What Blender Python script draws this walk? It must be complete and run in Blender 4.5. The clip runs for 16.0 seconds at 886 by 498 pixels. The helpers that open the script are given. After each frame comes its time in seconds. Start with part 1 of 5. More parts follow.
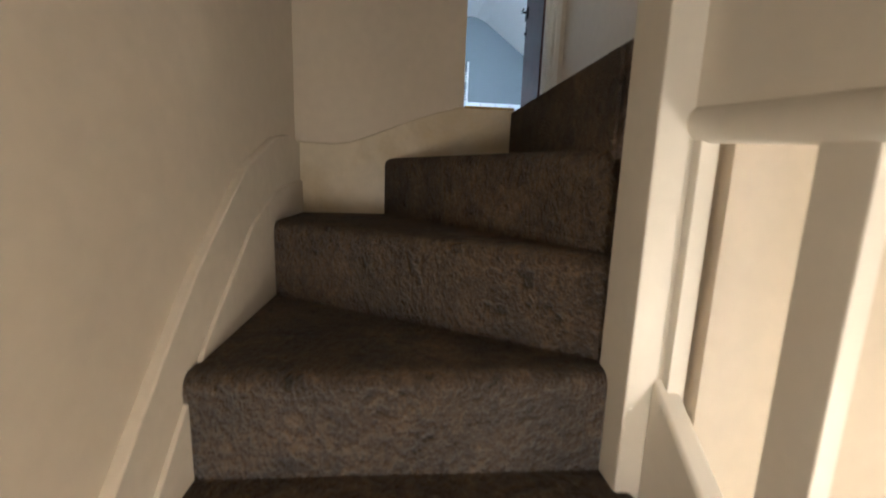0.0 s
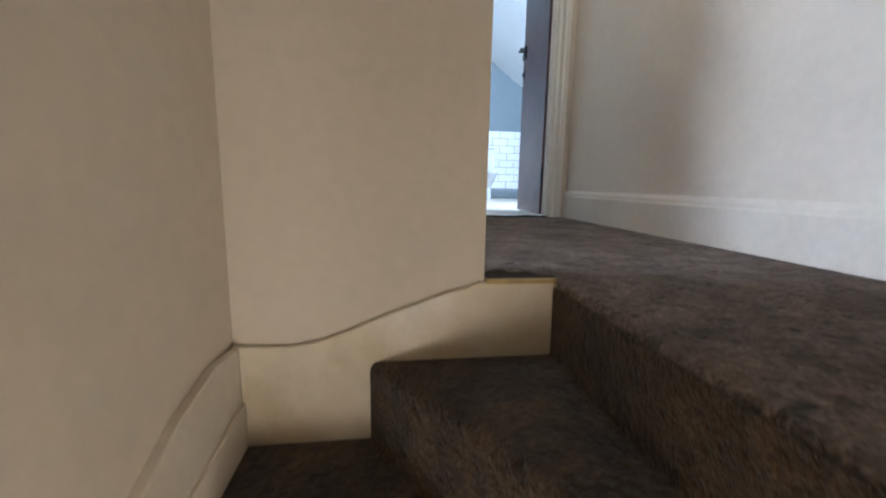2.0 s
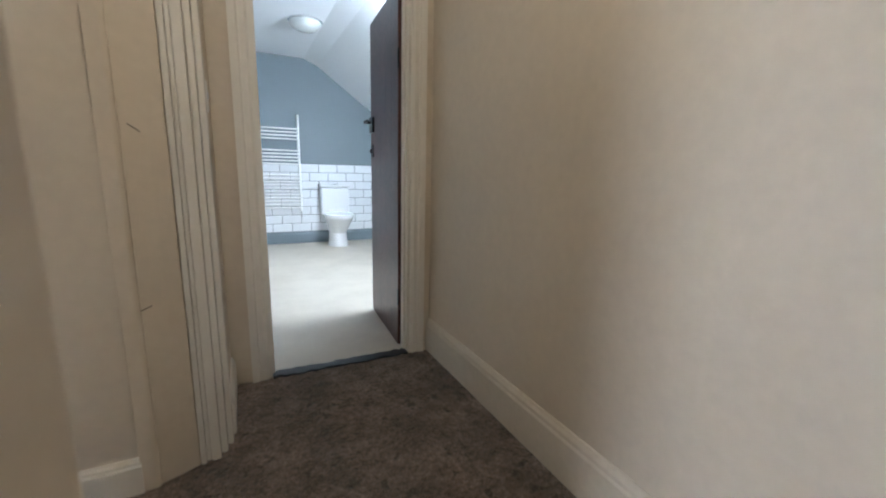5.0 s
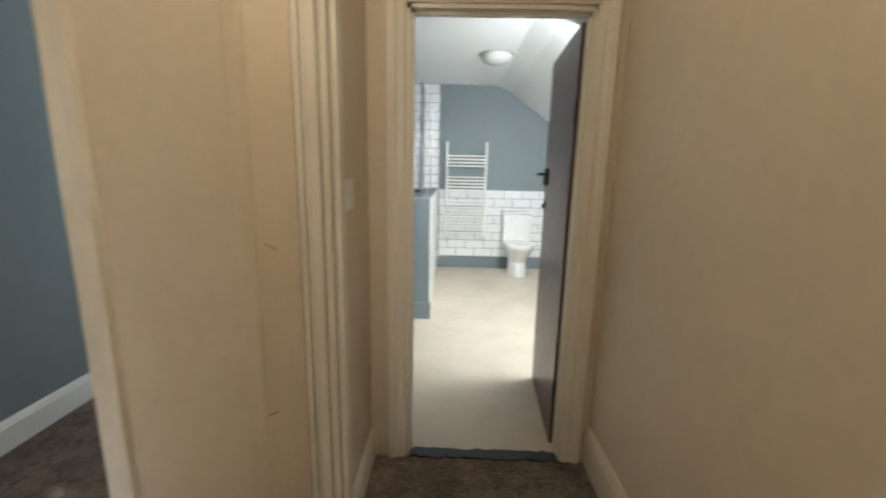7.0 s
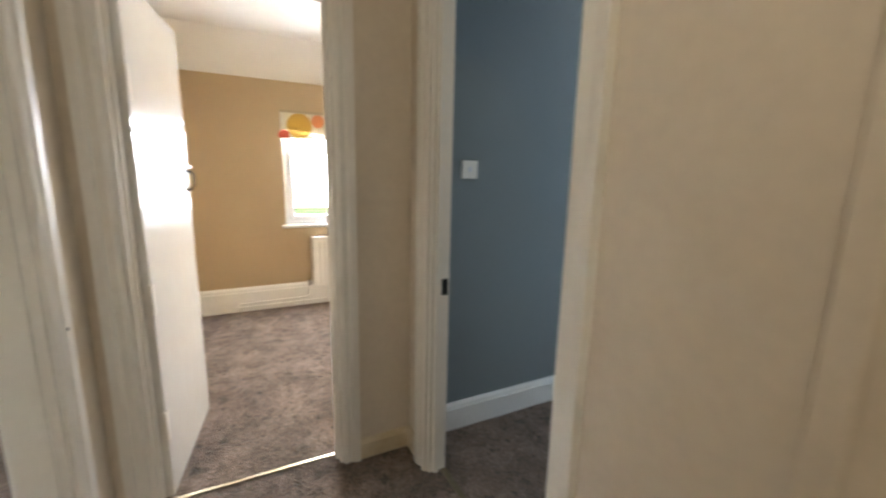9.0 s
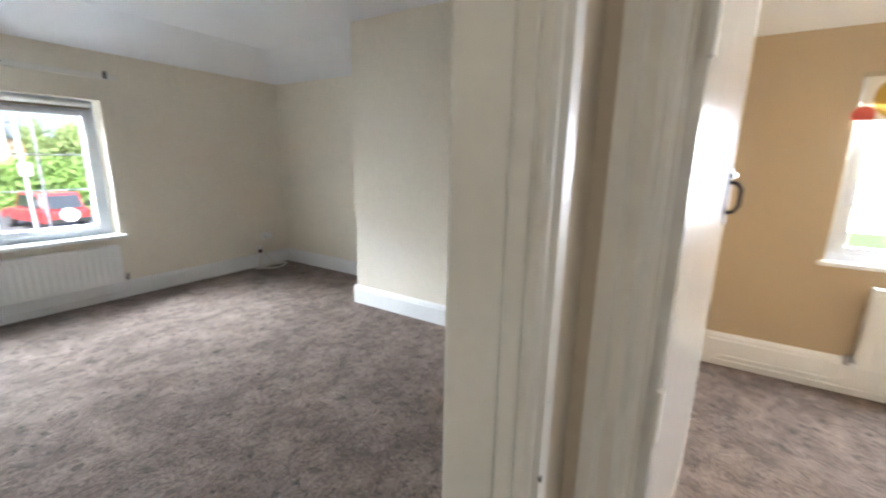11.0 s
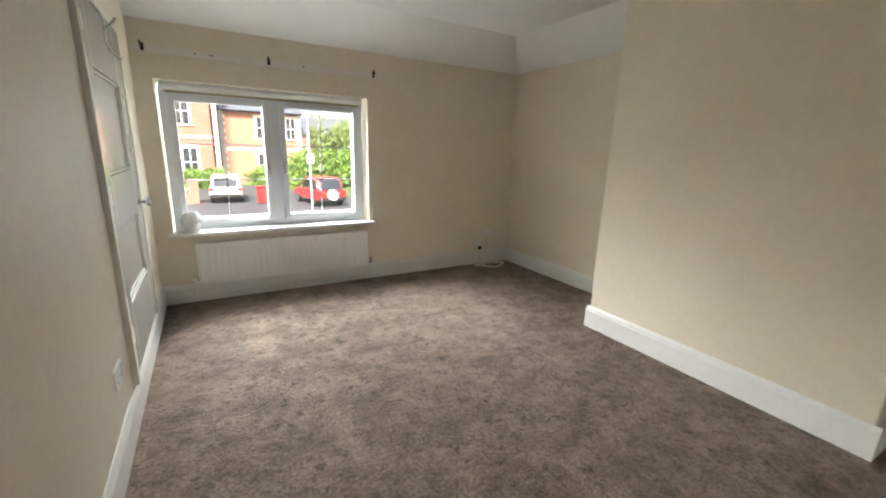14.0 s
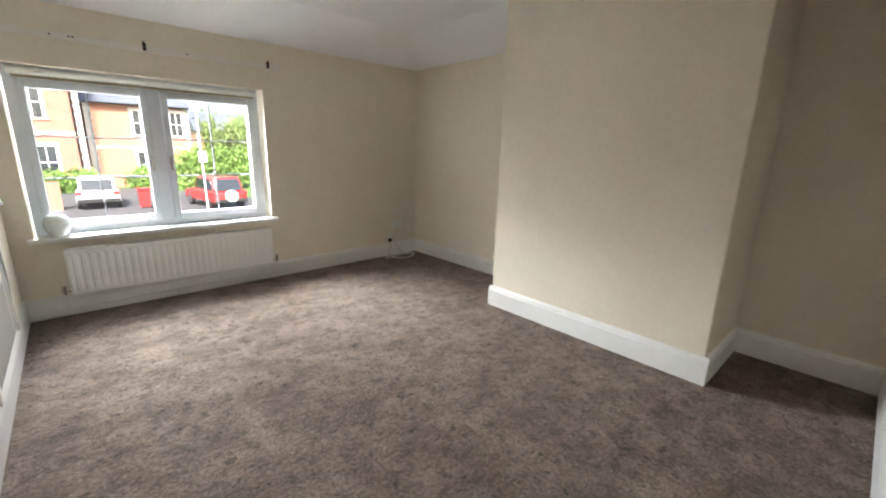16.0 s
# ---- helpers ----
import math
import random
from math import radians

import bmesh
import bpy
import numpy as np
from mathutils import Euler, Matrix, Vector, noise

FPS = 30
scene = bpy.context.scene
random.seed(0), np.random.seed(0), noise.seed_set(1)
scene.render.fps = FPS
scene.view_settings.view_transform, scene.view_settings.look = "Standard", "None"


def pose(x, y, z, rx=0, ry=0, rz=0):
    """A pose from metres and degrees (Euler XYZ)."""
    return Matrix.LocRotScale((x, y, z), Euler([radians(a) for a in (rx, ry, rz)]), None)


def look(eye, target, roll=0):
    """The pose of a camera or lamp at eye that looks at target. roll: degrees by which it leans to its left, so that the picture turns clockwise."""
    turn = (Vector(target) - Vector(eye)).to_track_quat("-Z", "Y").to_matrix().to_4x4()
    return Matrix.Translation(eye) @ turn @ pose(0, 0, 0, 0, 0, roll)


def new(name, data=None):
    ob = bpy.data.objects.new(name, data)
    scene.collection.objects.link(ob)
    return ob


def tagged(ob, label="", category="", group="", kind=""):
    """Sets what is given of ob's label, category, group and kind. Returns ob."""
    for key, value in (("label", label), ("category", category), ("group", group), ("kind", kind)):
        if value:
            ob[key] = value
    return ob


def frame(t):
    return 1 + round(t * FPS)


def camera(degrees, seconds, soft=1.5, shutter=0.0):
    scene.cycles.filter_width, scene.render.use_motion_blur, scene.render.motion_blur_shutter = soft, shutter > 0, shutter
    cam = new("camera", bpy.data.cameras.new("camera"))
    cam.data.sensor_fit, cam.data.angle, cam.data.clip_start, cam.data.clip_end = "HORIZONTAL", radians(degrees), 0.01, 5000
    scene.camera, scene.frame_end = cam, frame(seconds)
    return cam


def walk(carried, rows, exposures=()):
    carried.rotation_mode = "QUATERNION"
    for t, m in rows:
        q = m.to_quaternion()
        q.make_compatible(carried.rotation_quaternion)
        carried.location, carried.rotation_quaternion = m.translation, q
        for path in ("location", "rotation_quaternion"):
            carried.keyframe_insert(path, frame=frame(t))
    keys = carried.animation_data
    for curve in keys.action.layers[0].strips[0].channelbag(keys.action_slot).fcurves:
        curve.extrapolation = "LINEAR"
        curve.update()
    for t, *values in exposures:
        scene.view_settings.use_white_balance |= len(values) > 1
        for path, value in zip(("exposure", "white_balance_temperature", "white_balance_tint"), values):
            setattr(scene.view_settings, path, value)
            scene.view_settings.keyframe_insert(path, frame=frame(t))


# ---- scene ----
import itertools

# ---- camera ----
cam = camera(95.4, 16.0, soft=2.0, shutter=0.4)
ROWS = [
    (0, (-0.181, -1.436, -0.247), (0.014, 0.526, -0.584), 2.0),
    (0.5, (-0.21, -1.291, -0.12), (0.018, 0.666, -0.463), 3.0),
    (1, (-0.242, -1.162, 0.005), (-0.044, 0.801, -0.32), 1.7),
    (1.5, (-0.225, -1.033, 0.111), (-0.018, 0.93, -0.212), 1.2),
    (2, (-0.205, -0.902, 0.224), (0.059, 1.055, -0.095), 1.0),
    (2.5, (-0.171, -0.766, 0.361), (0.248, 1.162, 0.038), 1.2),
    (3, (-0.110, -0.635, 0.494), (0.549, 1.223, 0.157), 1.6),
    (3.5, (-0.048, -0.502, 0.649), (0.804, 1.272, 0.292), 1.4),
    (4, (-0.033, -0.377, 0.792), (0.928, 1.338, 0.428), 1.4),
    (5.2, (0.165, -0.09, 1.06), (1.02, 1.67, 0.68), 1.3),
    (6.5, (0.337, 0.177, 1.278), (0.86, 2.065, 0.877), 1.1),
    (7, (0.377, 0.169, 1.353), (0.345, 2.13, 0.964), 1.2),
    (7.5, (0.326, 0.268, 1.345), (-0.236, 2.146, 0.949), 1.2),
    (8, (0.284, 0.384, 1.355), (-0.805, 2.015, 0.963), 0.7),
    (8.5, (0.169, 0.48, 1.329), (-1.289, 1.798, 0.959), 1.2),
    (9, (0.008, 0.587, 1.338), (-1.745, 1.477, 0.971), 1.2),
    (9.5, (-0.146, 0.597, 1.316), (-2.085, 0.918, 0.945), 1.2),
    (10, (-0.359, 0.512, 1.356), (-2.308, 0.31, 0.959), 0.6),
    (11.2, (-0.93, 0.23, 1.375), (-2.6, -1.06, 0.9), 1.3),
    (12.5, (-1.015, -0.285, 1.387), (-1.817, -2.051, 0.902), 1.8),
    (13, (-1.047, -0.42, 1.4), (-1.86, -2.182, 0.919), 1.8),
    (13.5, (-1.054, -0.442, 1.395), (-1.936, -2.172, 0.916), 1.9),
    (14, (-1.009, -0.361, 1.373), (-1.99, -2.037, 0.894), 1.7),
    (14.5, (-0.965, -0.279, 1.373), (-2.054, -1.885, 0.886), 1.7),
    (15, (-0.941, -0.248, 1.351), (-2.13, -1.782, 0.867), 1.6),
    (15.5, (-0.94, -0.238, 1.353), (-2.214, -1.701, 0.868), 1.6),
    (16, (-0.986, -0.214, 1.337), (-2.301, -1.642, 0.856), 1.4),
]
EXPOSURES = [(0, 2.15, 5250, 10), (0.5, 2.5, 5050, 10), (1.5, 2.85, 4950, 10), (2.5, 2.7, 5100, 10), (4, 2.45, 5200, 10), (6.5, 2.2, 6700, 10), (7.5, 2.35, 7000, 10), (8.5, 2.25, 6700, 10), (9, 2.25, 6300, 10), (9.5, 2.25, 5900, 10), (10, 2.4, 5750, 10), (12.5, 2.0, 5950, 10), (13.3, 1.93, 6100, 10), (14, 1.82, 6800, 10), (14.5, 1.87, 6450, 10), (15, 1.88, 6450, 10), (16, 2.0, 6500, 10)]
walk(cam, [(t, look(e, g, r)) for t, e, g, r in ROWS], EXPOSURES)

# ---- light ----
world = bpy.data.worlds.new("sky")
scene.world = world
world.use_nodes = True
wn = world.node_tree
sky = wn.nodes.new("ShaderNodeTexSky")
sky.sky_type, sky.sun_disc, sky.sun_elevation, sky.sun_rotation = "NISHITA", False, radians(48), radians(27)
sky.air_density, sky.dust_density = 1.0, 4.0
wn.nodes["Background"].inputs["Strength"].default_value = 0.15
wn.links.new(sky.outputs[0], wn.nodes["Background"].inputs["Color"])
sun = new("sun", bpy.data.lights.new("sun", "SUN"))
sun.data.energy, sun.data.angle, sun.data.color = 4.4, radians(12), (1.0, 0.95, 0.88)
sun.matrix_world = look((4, 8, 10), (0, 0, 0))


def area(name, eye, target, w, h, watts, colour):
    ob = new(name, bpy.data.lights.new(name, "AREA"))
    ob.data.shape, ob.data.size, ob.data.size_y = "RECTANGLE", w, h
    ob.data.energy, ob.data.color = watts, colour
    ob.matrix_world = look(eye, target)
    return ob


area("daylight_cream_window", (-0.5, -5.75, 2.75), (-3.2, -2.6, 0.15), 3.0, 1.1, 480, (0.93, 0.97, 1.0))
area("daylight_cream_window_low", (0.6, -9.5, 3.2), (-3.4, -2.2, 0.9), 5.0, 1.6, 390, (0.93, 0.97, 1.0))
area("daylight_tan_window", (-4.33, 1.5, 1.34), (-2.4, 1.35, 0.0), 0.95, 0.95, 30, (0.98, 0.98, 1.0))
area("daylight_tan_window_far", (-9.0, 2.1, 2.1), (-1.7, 0.58, 1.0), 1.6, 2.8, 140, (0.90, 0.95, 1.0))
# Bathroom lamp hangs below the slope for an assumed roof window, out of view.
area("daylight_bathroom_unseen_window", (1.46, 2.85, 2.0), (0.75, 4.4, 0.1), 0.6, 0.9, 21, (0.86, 0.94, 1.0))
area("daylight_blue_room_window", (-3.45, 3.2, 1.5), (-1.2, 2.4, 0.9), 0.9, 1.0, 42, (0.97, 0.98, 1.0))
hall = new("hall_lamp_light", bpy.data.lights.new("hall_lamp_light", "POINT"))
hall.data.energy, hall.data.color, hall.data.shadow_soft_size = 5.0, (1.0, 0.80, 0.56), 0.12
hall.location = (0.66, -1.75, -0.75)
stairwell = new("stairwell_lamp_light", bpy.data.lights.new("stairwell_lamp_light", "POINT"))
stairwell.data.energy, stairwell.data.color, stairwell.data.shadow_soft_size = 8.8, (1.0, 0.79, 0.56), 0.22
stairwell.location = (0.0, -2.7, -0.62)
# Added fill light, unseen, to brighten and warm the landing walls.
landing = new("landing_fill_light", bpy.data.lights.new("landing_fill_light", "POINT"))
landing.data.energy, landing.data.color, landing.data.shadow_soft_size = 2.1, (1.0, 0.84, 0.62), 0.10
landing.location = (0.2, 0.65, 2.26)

# ---- materials ----


def nodes_of(name):
    m = bpy.data.materials.new(name)
    m.use_nodes = True
    return m, m.node_tree, m.node_tree.nodes["Principled BSDF"]


def surface(name, colour, rough=0.6, metal=0.0, var=0.12, scale=3.0, fine=60.0, bump=0.15, dist=0.002, coat=0.0, stain=None, stain_scale=1.2, each=0.0):
    """Colour varied at two scales, with fine relief; stain: a second colour in large soft patches."""
    m, nt, p = nodes_of(name)
    p.inputs["Roughness"].default_value, p.inputs["Metallic"].default_value = rough, metal
    p.inputs["Coat Weight"].default_value = coat
    geo = nt.nodes.new("ShaderNodeTexCoord")
    big = nt.nodes.new("ShaderNodeTexNoise")
    big.inputs["Scale"].default_value, big.inputs["Detail"].default_value = scale, 5
    small = nt.nodes.new("ShaderNodeTexNoise")
    small.inputs["Scale"].default_value, small.inputs["Detail"].default_value = fine, 4
    for n in (big, small):
        nt.links.new(geo.outputs["Object"], n.inputs["Vector"])
    mix = nt.nodes.new("ShaderNodeMath")
    mix.operation = "ADD"
    nt.links.new(big.outputs[0], mix.inputs[0])
    nt.links.new(small.outputs[0], mix.inputs[1])
    ramp = nt.nodes.new("ShaderNodeMapRange")
    ramp.inputs[1].default_value, ramp.inputs[2].default_value = 0.7, 1.3
    ramp.inputs[3].default_value, ramp.inputs[4].default_value = 1 - var, 1 + var
    nt.links.new(mix.outputs[0], ramp.inputs[0])
    scl = nt.nodes.new("ShaderNodeVectorMath")
    scl.operation = "SCALE"
    nt.links.new(ramp.outputs[0], scl.inputs["Scale"])
    scl.inputs[0].default_value = colour
    if stain:
        mm = nt.nodes.new("ShaderNodeMix")
        mm.data_type = "RGBA"
        mm.inputs[6].default_value, mm.inputs[7].default_value = (*colour, 1), (*stain, 1)
        sn = nt.nodes.new("ShaderNodeTexNoise")
        sn.inputs["Scale"].default_value, sn.inputs["Detail"].default_value, sn.inputs["Roughness"].default_value = stain_scale, 6, 0.65
        nt.links.new(geo.outputs["Object"], sn.inputs["Vector"])
        sr = nt.nodes.new("ShaderNodeMapRange")
        sr.inputs[1].default_value, sr.inputs[2].default_value = 0.45, 0.72
        nt.links.new(sn.outputs[0], sr.inputs[0])
        nt.links.new(sr.outputs[0], mm.inputs[0])
        nt.links.new(mm.outputs[2], scl.inputs[0])
    out = scl.outputs[0]
    if each:
        info = nt.nodes.new("ShaderNodeObjectInfo")
        er = nt.nodes.new("ShaderNodeMapRange")
        er.inputs[3].default_value, er.inputs[4].default_value = 1 - each, 1 + each
        nt.links.new(info.outputs["Random"], er.inputs[0])
        es = nt.nodes.new("ShaderNodeVectorMath")
        es.operation = "SCALE"
        nt.links.new(out, es.inputs[0])
        nt.links.new(er.outputs[0], es.inputs["Scale"])
        out = es.outputs[0]
    nt.links.new(out, p.inputs["Base Color"])
    if bump:
        b = nt.nodes.new("ShaderNodeBump")
        b.inputs["Strength"].default_value, b.inputs["Distance"].default_value = bump, dist
        nt.links.new(mix.outputs[0], b.inputs["Height"])
        nt.links.new(b.outputs[0], p.inputs["Normal"])
    return m


def carpet_material(name, colour, dark, pile):
    """Worn cut-pile carpet: fine tufts, trodden dark patches and small scuffs."""
    m, nt, p = nodes_of(name)
    p.inputs["Roughness"].default_value = 1.0
    p.inputs["Specular IOR Level"].default_value = 0.1
    p.inputs["Sheen Weight"].default_value = 0.25
    geo = nt.nodes.new("ShaderNodeTexCoord")

    def noise_at(scale, detail, rough=0.5):
        n = nt.nodes.new("ShaderNodeTexNoise")
        n.inputs["Scale"].default_value, n.inputs["Detail"].default_value, n.inputs["Roughness"].default_value = scale, detail, rough
        nt.links.new(geo.outputs["Object"], n.inputs["Vector"])
        return n.outputs[0]

    def mapped(v, a, b, c, d):
        r = nt.nodes.new("ShaderNodeMapRange")
        for i, q in enumerate((a, b, c, d)):
            r.inputs[i + 1].default_value = q
        nt.links.new(v, r.inputs[0])
        return r.outputs[0]

    def mul(a, b):
        r = nt.nodes.new("ShaderNodeMath")
        r.operation = "MULTIPLY"
        nt.links.new(a, r.inputs[0])
        nt.links.new(b, r.inputs[1])
        return r.outputs[0]

    tuft = noise_at(pile, 3, 0.7)
    patch = noise_at(4.5, 8, 0.72)
    scuff = noise_at(13, 8, 0.8)
    clump = noise_at(58, 4, 0.6)
    dent = noise_at(17, 3, 0.55)
    k = mul(mapped(tuft, 0.3, 0.7, 0.4, 1.6), mul(mul(mapped(patch, 0.38, 0.60, 0.72, 1.12), mapped(clump, 0.34, 0.66, 0.58, 1.38)), mul(mapped(scuff, 0.41, 0.49, 0.52, 1.04), mapped(dent, 0.33, 0.37, 0.38, 1.0))))
    mm = nt.nodes.new("ShaderNodeMix")
    mm.data_type = "RGBA"
    mm.inputs[6].default_value, mm.inputs[7].default_value = (*dark, 1), (*colour, 1)
    nt.links.new(mapped(patch, 0.38, 0.6, 0, 1), mm.inputs[0])
    s = nt.nodes.new("ShaderNodeVectorMath")
    s.operation = "SCALE"
    nt.links.new(mm.outputs[2], s.inputs[0])
    nt.links.new(k, s.inputs["Scale"])
    nt.links.new(s.outputs[0], p.inputs["Base Color"])
    h = nt.nodes.new("ShaderNodeMath")
    h.operation = "ADD"
    nt.links.new(mapped(tuft, 0.3, 0.7, 0, 0.5), h.inputs[0])
    nt.links.new(mul(mapped(clump, 0.3, 0.7, 0.2, 1.0), mapped(dent, 0.32, 0.39, 0.0, 1.0)), h.inputs[1])
    b = nt.nodes.new("ShaderNodeBump")
    b.inputs["Strength"].default_value, b.inputs["Distance"].default_value = 1.0, 0.018
    nt.links.new(h.outputs[0], b.inputs["Height"])
    nt.links.new(b.outputs[0], p.inputs["Normal"])
    return m


def glass_material(name, tint=(1, 1, 1), rough=0.0):
    m, nt, p = nodes_of(name)
    p.inputs["Base Color"].default_value = (*tint, 1)
    p.inputs["Transmission Weight"].default_value, p.inputs["Roughness"].default_value, p.inputs["IOR"].default_value = 1.0, rough, 1.45
    return m


M_LAND = surface("landing_paint", (0.68, 0.60, 0.485), 0.55, var=0.04, scale=1.4, fine=30, bump=0.11, dist=0.003)
M_CREAM = surface("cream_paint", (0.78, 0.72, 0.60), 0.6, var=0.035, scale=1.2, fine=26, bump=0.09, dist=0.004, stain=(0.74, 0.68, 0.56), stain_scale=1.0)
M_TAN = surface("tan_paint", (0.50, 0.39, 0.245), 0.6, var=0.04, scale=1.2, fine=150, bump=0.12, dist=0.001)
M_BLUE = surface("blue_grey_paint", (0.192, 0.230, 0.250), 0.55, var=0.04, scale=1.2, fine=150, bump=0.12, dist=0.001)
M_CEIL = surface("ceiling_paint", (0.85, 0.865, 0.875), 0.8, var=0.03, scale=1.0, fine=120, bump=0.12, dist=0.002)
M_WHITE = surface("white_gloss_paint", (0.78, 0.75, 0.68), 0.5, var=0.03, scale=5, fine=40, bump=0.05, dist=0.001, coat=0.05, stain=(0.74, 0.70, 0.62), stain_scale=5)
M_CREAMGLOSS = surface("cream_gloss_paint", (0.71, 0.64, 0.53), 0.55, var=0.04, scale=5, fine=40, bump=0.06, dist=0.001, coat=0.03, stain=(0.66, 0.58, 0.46), stain_scale=4)
M_BRIGHT = surface("white_satin_paint", (0.82, 0.82, 0.80), 0.35, var=0.03, scale=4, fine=50, bump=0.05, dist=0.001, coat=0.15)
M_OLDWHITE = surface("aged_cream_gloss", (0.70, 0.62, 0.47), 0.3, var=0.07, scale=5, fine=30, bump=0.1, dist=0.001, coat=0.15, stain=(0.55, 0.44, 0.25), stain_scale=4)
M_DOOR = surface("door_gloss_white", (0.78, 0.76, 0.72), 0.16, var=0.02, scale=4, fine=14, bump=0.02, dist=0.002, coat=0.5)
M_UPVC = surface("white_plastic", (0.70, 0.735, 0.78), 0.3, var=0.015, bump=0.0)
M_METALPAINT = surface("radiator_enamel", (0.87, 0.865, 0.84), 0.35, var=0.02, scale=4, fine=60, bump=0.03)
M_CARPET = carpet_material("brown_carpet", (0.325, 0.238, 0.182), (0.230, 0.164, 0.122), 170)
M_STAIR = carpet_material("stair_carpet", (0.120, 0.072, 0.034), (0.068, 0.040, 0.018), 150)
M_VINYL = surface("beige_vinyl", (0.60, 0.53, 0.43), 0.4, var=0.06, scale=2, fine=90, bump=0.08, stain=(0.52, 0.45, 0.36), stain_scale=3)
M_WOOD = surface("dark_varnished_wood", (0.105, 0.045, 0.034), 0.40, var=0.3, scale=6, fine=30, bump=0.05, coat=0.1)
M_TILE = surface("white_glazed_tile", (0.82, 0.83, 0.84), 0.08, var=0.02, scale=2, fine=8, bump=0.02, dist=0.002, each=0.03)
M_GROUT = surface("grey_grout", (0.13, 0.13, 0.135), 0.9, var=0.1)
M_CERAMIC = surface("white_ceramic", (0.83, 0.83, 0.82), 0.07, var=0.01, bump=0.0, coat=0.4)
M_CHROME = surface("chrome", (0.75, 0.75, 0.75), 0.12, metal=1.0, var=0.02, bump=0.0)
M_BRASS = surface("dull_brass", (0.42, 0.36, 0.25), 0.35, metal=1.0, var=0.1)
M_IRON = surface("black_iron", (0.02, 0.02, 0.022), 0.4, metal=0.6, var=0.2)
M_STRIP = surface("black_threshold_tape", (0.03, 0.034, 0.04), 0.35, var=0.25, fine=30, bump=0.2)
M_GLASS = glass_material("window_glass")
M_CUTGLASS = surface("frosted_cut_glass", (0.78, 0.81, 0.80), 0.15, var=0.12, scale=20, fine=60, bump=0.4, dist=0.004, coat=0.5)
M_CUTGLASS.node_tree.nodes["Principled BSDF"].inputs["Transmission Weight"].default_value = 0.25
M_OPAL = surface("opal_glass", (0.62, 0.64, 0.62), 0.2, var=0.02, bump=0.0, coat=0.3)
M_PLASTIC = surface("cream_plastic", (0.82, 0.81, 0.77), 0.35, var=0.02, bump=0.0)
M_BAR = surface("grey_glazing_bar", (0.50, 0.52, 0.55), 0.4, var=0.02, bump=0.0)
M_YELLOW = surface("worn_ochre_edge", (0.42, 0.30, 0.10), 0.6, var=0.25, fine=25, bump=0.2)
M_UNDER = surface("torn_underlay", (0.045, 0.03, 0.02), 0.95, var=0.4, scale=20, fine=120, bump=0.5)
M_CABLE = surface("white_cable", (0.72, 0.69, 0.62), 0.45, var=0.04, bump=0.0)

# ---- helpers for building ----


def mesh_of(name, bm):
    me = bpy.data.meshes.new(name)
    bmesh.ops.recalc_face_normals(bm, faces=bm.faces)
    bm.to_mesh(me)
    bm.free()
    return me


def smooth_by_angle(me, deg=35):
    for pl in me.polygons:
        pl.use_smooth = True
    me.set_sharp_from_angle(angle=radians(deg))


def part(name, bm, material, parent=None, label="", smooth=True):
    me = mesh_of(name, bm)
    me.materials.append(material)
    if smooth:
        smooth_by_angle(me)
    ob = new(name, me)
    if smooth:
        ob.modifiers.new("weighted_normals", "WEIGHTED_NORMAL").keep_sharp = True
    if parent is not None:
        ob.parent = parent
        ob.matrix_parent_inverse = parent.matrix_world.inverted()
    if label:
        ob["label"] = label
    return ob


def thing(name, place, label, category, group="", turn=0.0):
    e = new(name)
    e.empty_display_size = 0.05
    e.matrix_world = pose(*place, 0, 0, turn)
    bpy.context.view_layer.update()
    return tagged(e, label, category, group)


def structure(ob, label):
    return tagged(ob, label, "structure", kind="structure")


def add_box(bm, x0, x1, y0, y1, z0, z1, bevel=0.0, seg=2):
    x0, x1 = min(x0, x1), max(x0, x1)
    y0, y1 = min(y0, y1), max(y0, y1)
    z0, z1 = min(z0, z1), max(z0, z1)
    r = bmesh.ops.create_cube(bm, size=1.0)
    vs = r["verts"]
    for v in vs:
        v.co = Vector(((x0 + x1) / 2 + v.co.x * (x1 - x0), (y0 + y1) / 2 + v.co.y * (y1 - y0), (z0 + z1) / 2 + v.co.z * (z1 - z0)))
    if bevel:
        es = list({e for v in vs for e in v.link_edges})
        bmesh.ops.bevel(bm, geom=es, offset=bevel, segments=seg, profile=0.5, affect="EDGES")
    return bm


def boxes(*rows, bevel=0.0, seg=2):
    bm = bmesh.new()
    for r in rows:
        add_box(bm, *r, bevel=bevel, seg=seg)
    return bm


def add_cyl(bm, a, b, r0, r1=None, n=14):
    """A tapered round bar from a to b."""
    a, b = Vector(a), Vector(b)
    r1 = r0 if r1 is None else r1
    d = b - a
    m = Matrix.Translation((a + b) / 2) @ d.to_track_quat("Z", "Y").to_matrix().to_4x4()
    bmesh.ops.create_cone(bm, cap_ends=True, segments=n, radius1=r0, radius2=r1, depth=d.length, matrix=m)
    return bm


